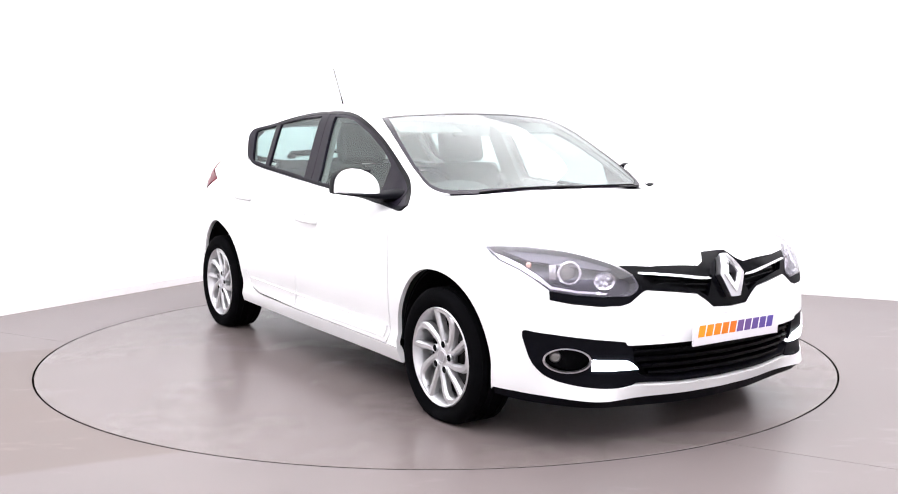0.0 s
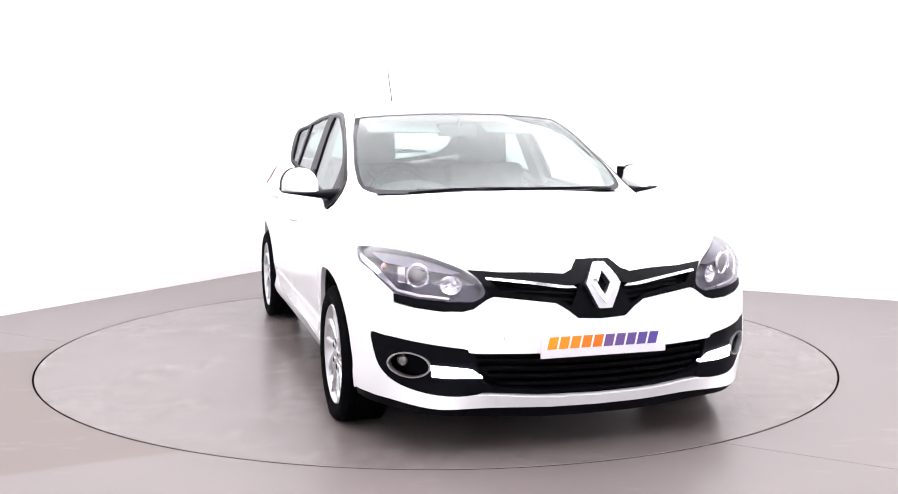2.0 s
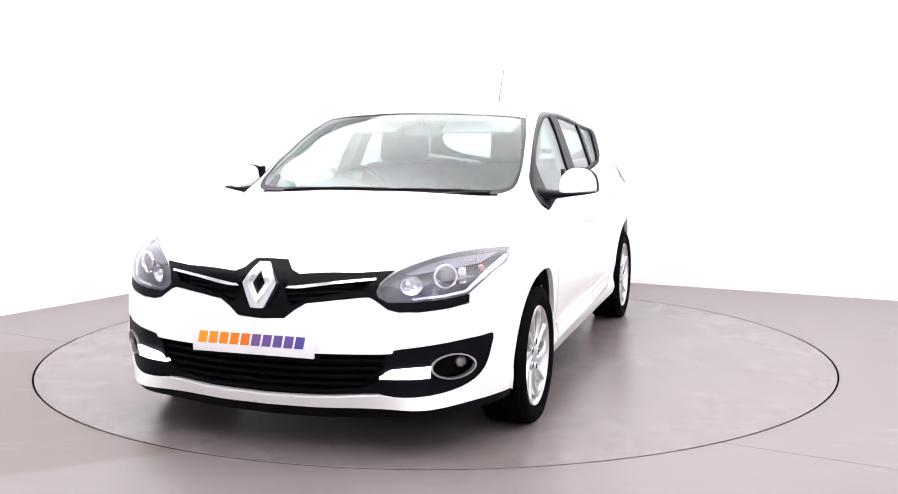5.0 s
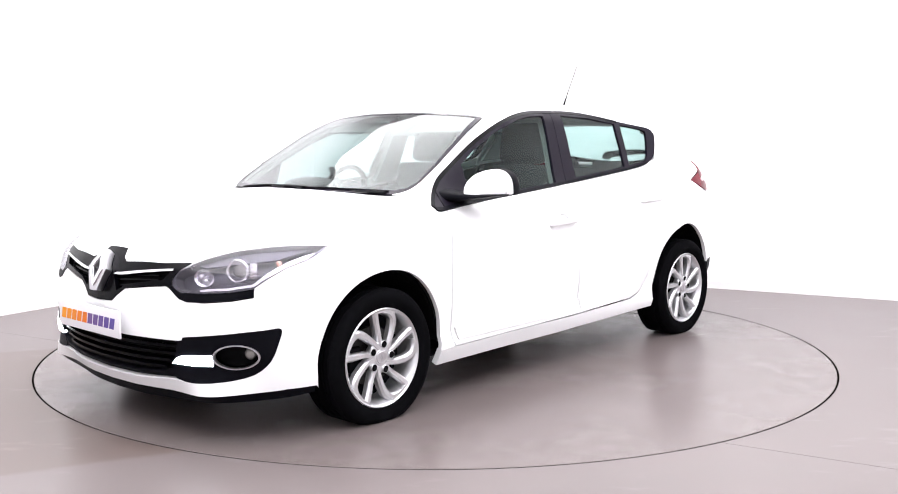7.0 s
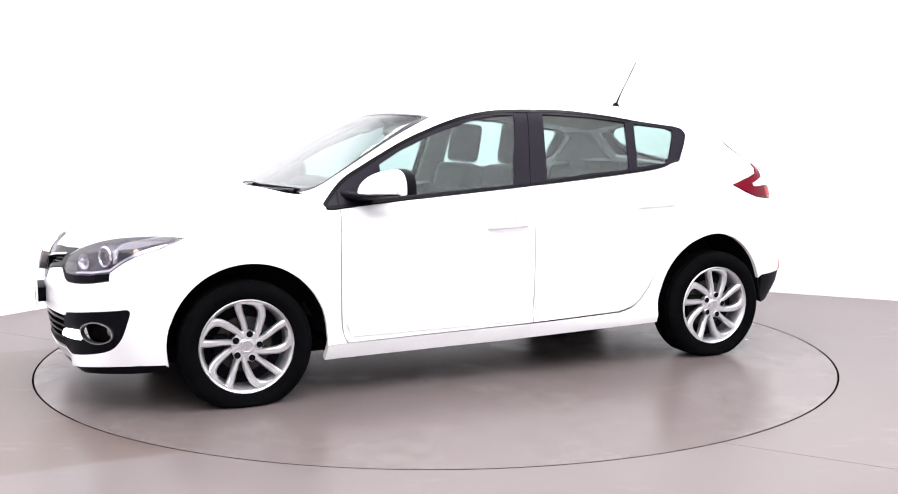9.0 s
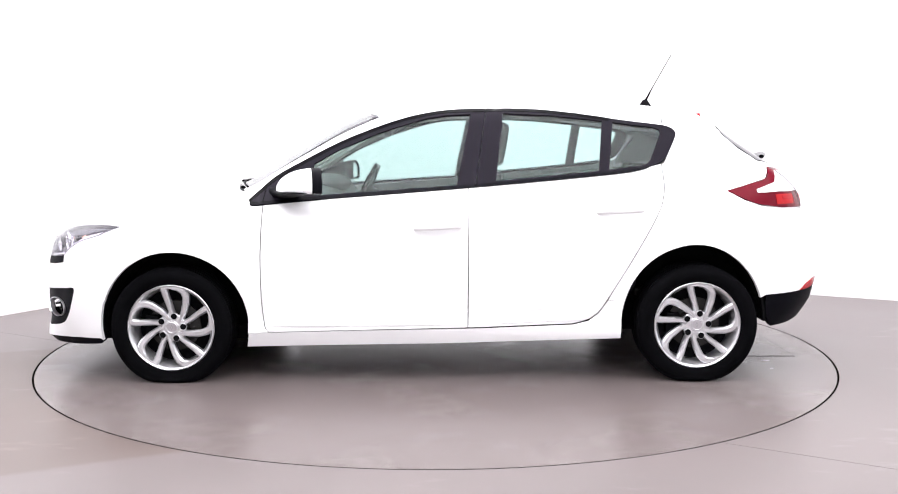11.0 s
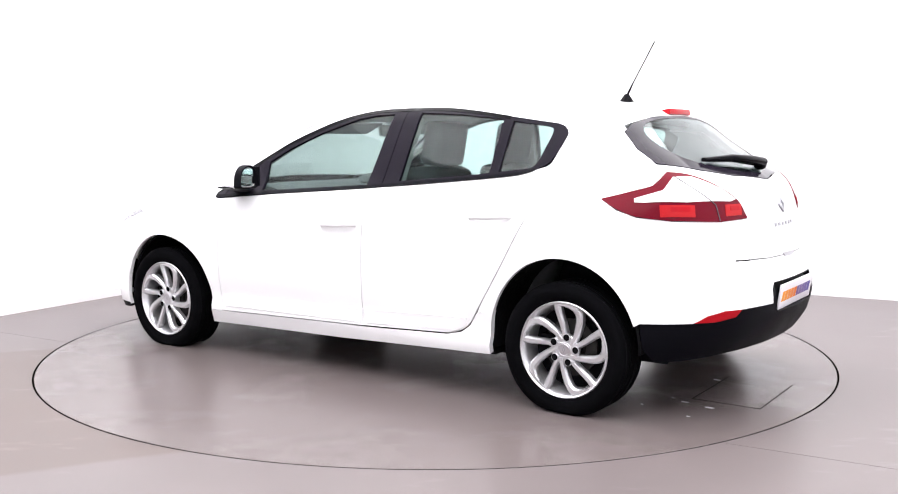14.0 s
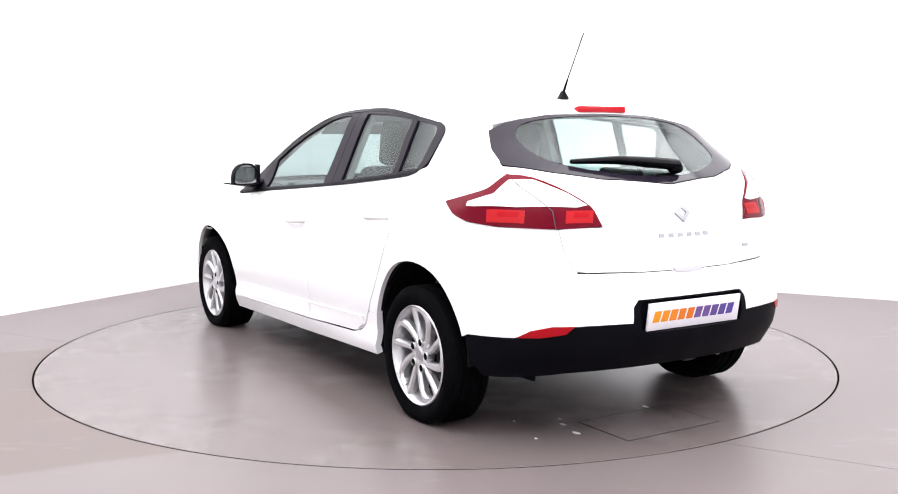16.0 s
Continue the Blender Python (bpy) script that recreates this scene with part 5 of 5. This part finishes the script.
for x in (1.3316, -1.3187):
    for s in (1, -1):
        wheel("wheel", x, s)

# ---- arch liners and underside ----
for cx, cz, rx, rz in (F_ARCH, R_ARCH):
    for s in (1, -1):
        bm = bmesh.new()
        n, rings = 32, []
        for y in (0.838, 0.50):
            for g in (0.0015, 0.014):
                rings.append([bm.verts.new((cx + (rx + g) * math.cos(radians(-8 + 188 * k / n)), s * y, cz + (rz + g) * math.sin(radians(-8 + 188 * k / n)))) for k in range(n + 1)])
        a, b, c, d = rings
        for k in range(n):
            for p, q in ((a, c), (c, d), (d, b), (b, a)):
                bm.faces.new((p[k], p[k + 1], q[k + 1], q[k]))
        part("arch_liner", bm, VOID, car, "black wheel arch liner")
        bm = bmesh.new()
        box(bm, (cx - rx, s * 0.50 - 0.01, 0.20), (cx + rx, s * 0.50 + 0.01, cz + rz), 0.004)
        part("inner_arch", bm, VOID, car)
bm = bmesh.new()
box(bm, (-1.0, -0.56, 0.158), (1.95, 0.56, 0.235), 0.01)
part("underbody", bm, VOID, car, "dark underside")
bm = bmesh.new()
box(bm, (-1.62, -0.50, 0.235), (-1.0, 0.50, 0.30), 0.01)
part("rear_floor", bm, VOID, car)
bm = bmesh.new()
box(bm, (-0.92, -0.80, 0.205), (0.94, 0.80, 0.24), 0.01)
part("floor_pan", bm, VOID, car)
bm = bmesh.new()
box(bm, (-1.86, -0.50, 0.31), (-1.62, 0.50, 0.35), 0.01)
part("rear_underside", bm, VOID, car)
for z, w, x0 in ((0.24, 0.5, 1.70), (0.36, 0.40, 1.82)):
    bm = bmesh.new()
    box(bm, (x0, -w, z), (x0 + 0.1, w, z + 0.26), 0.01)
    part("engine_bulkhead", bm, VOID, car)
bm = bmesh.new()
tube(bm, [(-1.2, -0.45, 0.24), (-1.6, -0.48, 0.25), (-1.78, -0.48, 0.25)], 0.028, 12)
part("exhaust", bm, STEEL, car, "steel exhaust pipe under the bumper")

# ---- inside the car ----
panel("door_lining", DASH, car, xz([(0.9, 0.30), (-0.90, 0.30), (-1.0, 0.75), (-1.1, 1.062)] + low_line(-1.1, 0.88, -0.02)[1:]), SIDE, "dark grey door lining", both=True, off=-0.055, thick=0.02, step=0.08)
panel("boot_lining", DASH, car, [(-1.0, 0.75, 0.78), (-1.1, 0.7, 1.06), (-1.62, 0.62, 1.10), (-1.85, 0.55, 1.0), (-1.90, 0.55, 0.70), (-1.7, 0.7, 0.75)], QUARTER, both=True, off=-0.06, thick=0.02, step=0.08)
panel("rear_pillar_lining", LINING, car, [(-1.17, 0.62, 1.30), (-1.23, 0.65, 1.25), (-1.12, 0.70, 1.09), (-1.60, 0.63, 1.12), (-1.46, 0.58, 1.25), (-1.39, 0.57, 1.30)], QUARTER, "pale grey pillar lining", both=True, off=-0.05, thick=0.02, step=0.05)
panel("headlining", LINING, car, sym([(0.33, 0, 1.36), (0.27, 0.52, 1.33), (-0.1, 0.50, 1.41), (-0.8, 0.51, 1.39), (-1.35, 0.54, 1.32), (-1.40, 0, 1.34)]), OVER, off=-0.045, thick=0.02, step=0.08)
panel("pillar_lining", LINING, car, [(0.90, 0.70, 1.0), (0.767, 0.685, 1.087), (0.515, 0.638, 1.233), (0.29, 0.582, 1.334), (0.28, 0.60, 1.28), (0.45, 0.64, 1.21), (0.70, 0.69, 1.08), (0.85, 0.73, 1.0)], RAILWARD, "pale grey screen pillar lining", both=True, off=-0.03, thick=0.02, step=0.04)
panel("middle_pillar_lining", LINING, car, xz([(-0.20, 1.36), (-0.33, 1.36), (-0.29, 0.98), (-0.13, 0.98)]), SIDE, both=True, off=-0.03, thick=0.03, step=0.06)
panel("tailgate_lining", DASH, car, sym([(-1.90, 0, 1.05), (-1.80, 0.45, 1.06), (-1.93, 0.45, 0.75), (-2.0, 0, 0.75)]), HATCHWARD, both=False, off=-0.04, thick=0.02, step=0.08)

bm = bmesh.new()
sect = [(0.98, 0.955), (0.90, 0.965), (0.72, 0.955), (0.62, 0.93), (0.56, 0.86), (0.56, 0.72), (0.66, 0.62), (0.66, 0.35), (1.0, 0.35)]
rows3 = [[bm.verts.new((x - 0.06 * (abs(y) / 0.68) ** 2, y, z)) for x, z in sect] for y in np.linspace(-0.68, 0.68, 15)]
for a, b in zip(rows3, rows3[1:]):
    for k in range(len(sect)):
        bm.faces.new((a[k], a[(k + 1) % len(sect)], b[(k + 1) % len(sect)], b[k]))
bm.faces.new(rows3[0][::-1]), bm.faces.new(rows3[-1])
dash = part("dashboard", bm, DASH, car, "dark grey dashboard")
bm = bmesh.new()
bmesh.ops.create_uvsphere(bm, u_segments=24, v_segments=12, radius=1.0)
bmesh.ops.transform(bm, matrix=Matrix.Translation((0.68, -0.36, 0.955)) @ Matrix.Diagonal((0.14, 0.2, 0.06, 1)), verts=bm.verts)
part("instrument_hood", bm, DASH, dash)
bm = bmesh.new()
m = Matrix.Translation((0.46, -0.36, 0.90)) @ pose(0, 0, 0, 0, 65, 0)
tube(bm, [m @ Vector((0.18 * math.cos(a), 0.18 * math.sin(a), 0)) for a in np.linspace(0, 2 * math.pi, 40, endpoint=False)], 0.016, 10, closed=True)
wheel_rim = part("steering_wheel", bm, GLOSSY, car, "dark steering wheel")
bm = bmesh.new()
for a in (0, 90, 180):
    tube(bm, [m @ Vector((0, 0, -0.02)), m @ Vector((0.17 * math.cos(radians(a - 90 + 90)) if a != 90 else 0, 0.17 * (1 if a == 0 else -1 if a == 180 else 0), 0)) if a != 90 else m @ Vector((0.17, 0, 0))], 0.02, 8, 0.6)
tube(bm, [m @ Vector((0, 0, 0.0)), m @ Vector((0, 0, -0.16))], [0.06, 0.04], 14)
part("steering_boss", bm, DASH, wheel_rim)
bm = bmesh.new()
box(bm, (-0.012, -0.115, -0.034), (0.022, 0.115, 0.034), 0.014, 3)
bmesh.ops.transform(bm, matrix=pose(0.30, 0.0, 1.275, 0, 10, -6), verts=bm.verts)
rear_view = part("rear_view_mirror", bm, LINING, car, "pale grey rear-view mirror")
bm = bmesh.new()
tube(bm, [(0.31, 0, 1.29), (0.36, 0, 1.345)], 0.012, 8)
part("mirror_stalk", bm, DASH, rear_view)


def puffed(lo, hi, at, lean, name, parent, bevel=0.05, label=""):
    bm = bmesh.new()
    box(bm, lo, hi, bevel, 4)
    bmesh.ops.transform(bm, matrix=Matrix.Translation(at) @ pose(0, 0, 0, 0, lean, 0), verts=bm.verts)
    return part(name, bm, SEAT, parent, label, 60)


def seat(x, y):
    s = puffed((-0.26, -0.25, 0.0), (0.27, 0.25, 0.17), (x, y, 0.40), -6, "front_seat", car, 0.06, "charcoal cloth front seat with a headrest")
    puffed((-0.07, -0.25, 0.0), (0.06, 0.25, 0.60), (x - 0.22, y, 0.50), -17, "backrest", s, 0.055)
    for e in (1, -1):
        puffed((-0.07, -0.035, 0.05), (0.10, 0.035, 0.45), (x - 0.22, y + e * 0.225, 0.50), -17, "side_bolster", s, 0.03)
    h = puffed((-0.05, -0.15, 0.0), (0.055, 0.15, 0.235), (x - 0.405, y, 1.085), -10, "headrest", s, 0.045)
    for e in (1, -1):
        bm = bmesh.new()
        tube(bm, [(x - 0.40, y + e * 0.06, 1.05), (x - 0.415, y + e * 0.06, 1.16)], 0.007, 8)
        part("headrest_post", bm, STEEL, h)
    bm = bmesh.new()
    box(bm, (x - 0.22, y - 0.2, 0.23), (x + 0.2, y + 0.2, 0.42), 0.02)
    part("seat_base", bm, DASH, s)


seat(0.10, 0.36), seat(0.10, -0.36)
bench = puffed((-0.28, -0.60, 0.0), (0.26, 0.60, 0.18), (-0.78, 0, 0.42), -6, "rear_bench", car, 0.06, "charcoal cloth rear bench")
puffed((-0.07, -0.60, 0.0), (0.06, 0.60, 0.56), (-1.0, 0, 0.50), -20, "backrest", bench, 0.05)
for y in (-0.38, 0, 0.38):
    puffed((-0.04, -0.125, 0.0), (0.045, 0.125, 0.12), (-1.185, y, 0.965), -12, "headrest", bench, 0.035)
bm = bmesh.new()
box(bm, (-1.72, -0.58, 0.955), (-1.22, 0.58, 0.975), 0.006)
part("parcel_shelf", bm, DASH, car, "dark grey parcel shelf")
bm = bmesh.new()
box(bm, (-0.3, -0.09, 0.25), (0.62, 0.09, 0.56), 0.03, 3)
part("centre_console", bm, DASH, car, "dark centre console")
bm = bmesh.new()
box(bm, (-1.95, -0.62, 0.40), (-1.05, 0.62, 0.44), 0.01)
part("boot_floor", bm, DASH, car)
for s in (1, -1):
    bm = bmesh.new()
    box(bm, (0.30, s * 0.33 - 0.2, 1.325), (0.44, s * 0.33 + 0.2, 1.338), 0.005)
    bmesh.ops.rotate(bm, cent=(0.30, 0, 1.33), matrix=Matrix.Rotation(radians(24), 3, "Y"), verts=bm.verts)
    bmesh.ops.translate(bm, vec=(-0.02, 0, -0.015), verts=bm.verts)
    part("sun_visor", bm, LINING, car, "pale grey sun visor")

# ---- movement: the turntable carries the car round ----
TURN = ((0.0, -56.54), (0.5, -58.53), (1.0, -62.38), (1.5, -67.53), (2.0, -73.65), (2.5, -79.43), (3.0, -85.5), (3.5, -91.27), (4.0, -97.35), (4.5, -103.15), (5.0, -109.2), (7.5, -139.25), (8.0, -145.34), (8.5, -151.25), (9.0, -157.25), (11.5, -186.4), (12.0, -192.2), (12.5, -197.85), (13.0, -203.68), (13.5, -209.4), (14.0, -215.24), (14.5, -220.98), (15.0, -226.95), (15.5, -232.75), (16.0, -238.76))
OFFSET = Vector((0.002, -0.029, 0))


def motions():
    walk(turntable, [(t, pose(0, 0, 0, 0, 0, a)) for t, a in TURN])
    walk(car, [(t, pose(0, 0, 0, 0, 0, a) @ Matrix.Translation(-OFFSET)) for t, a in TURN])


motions()
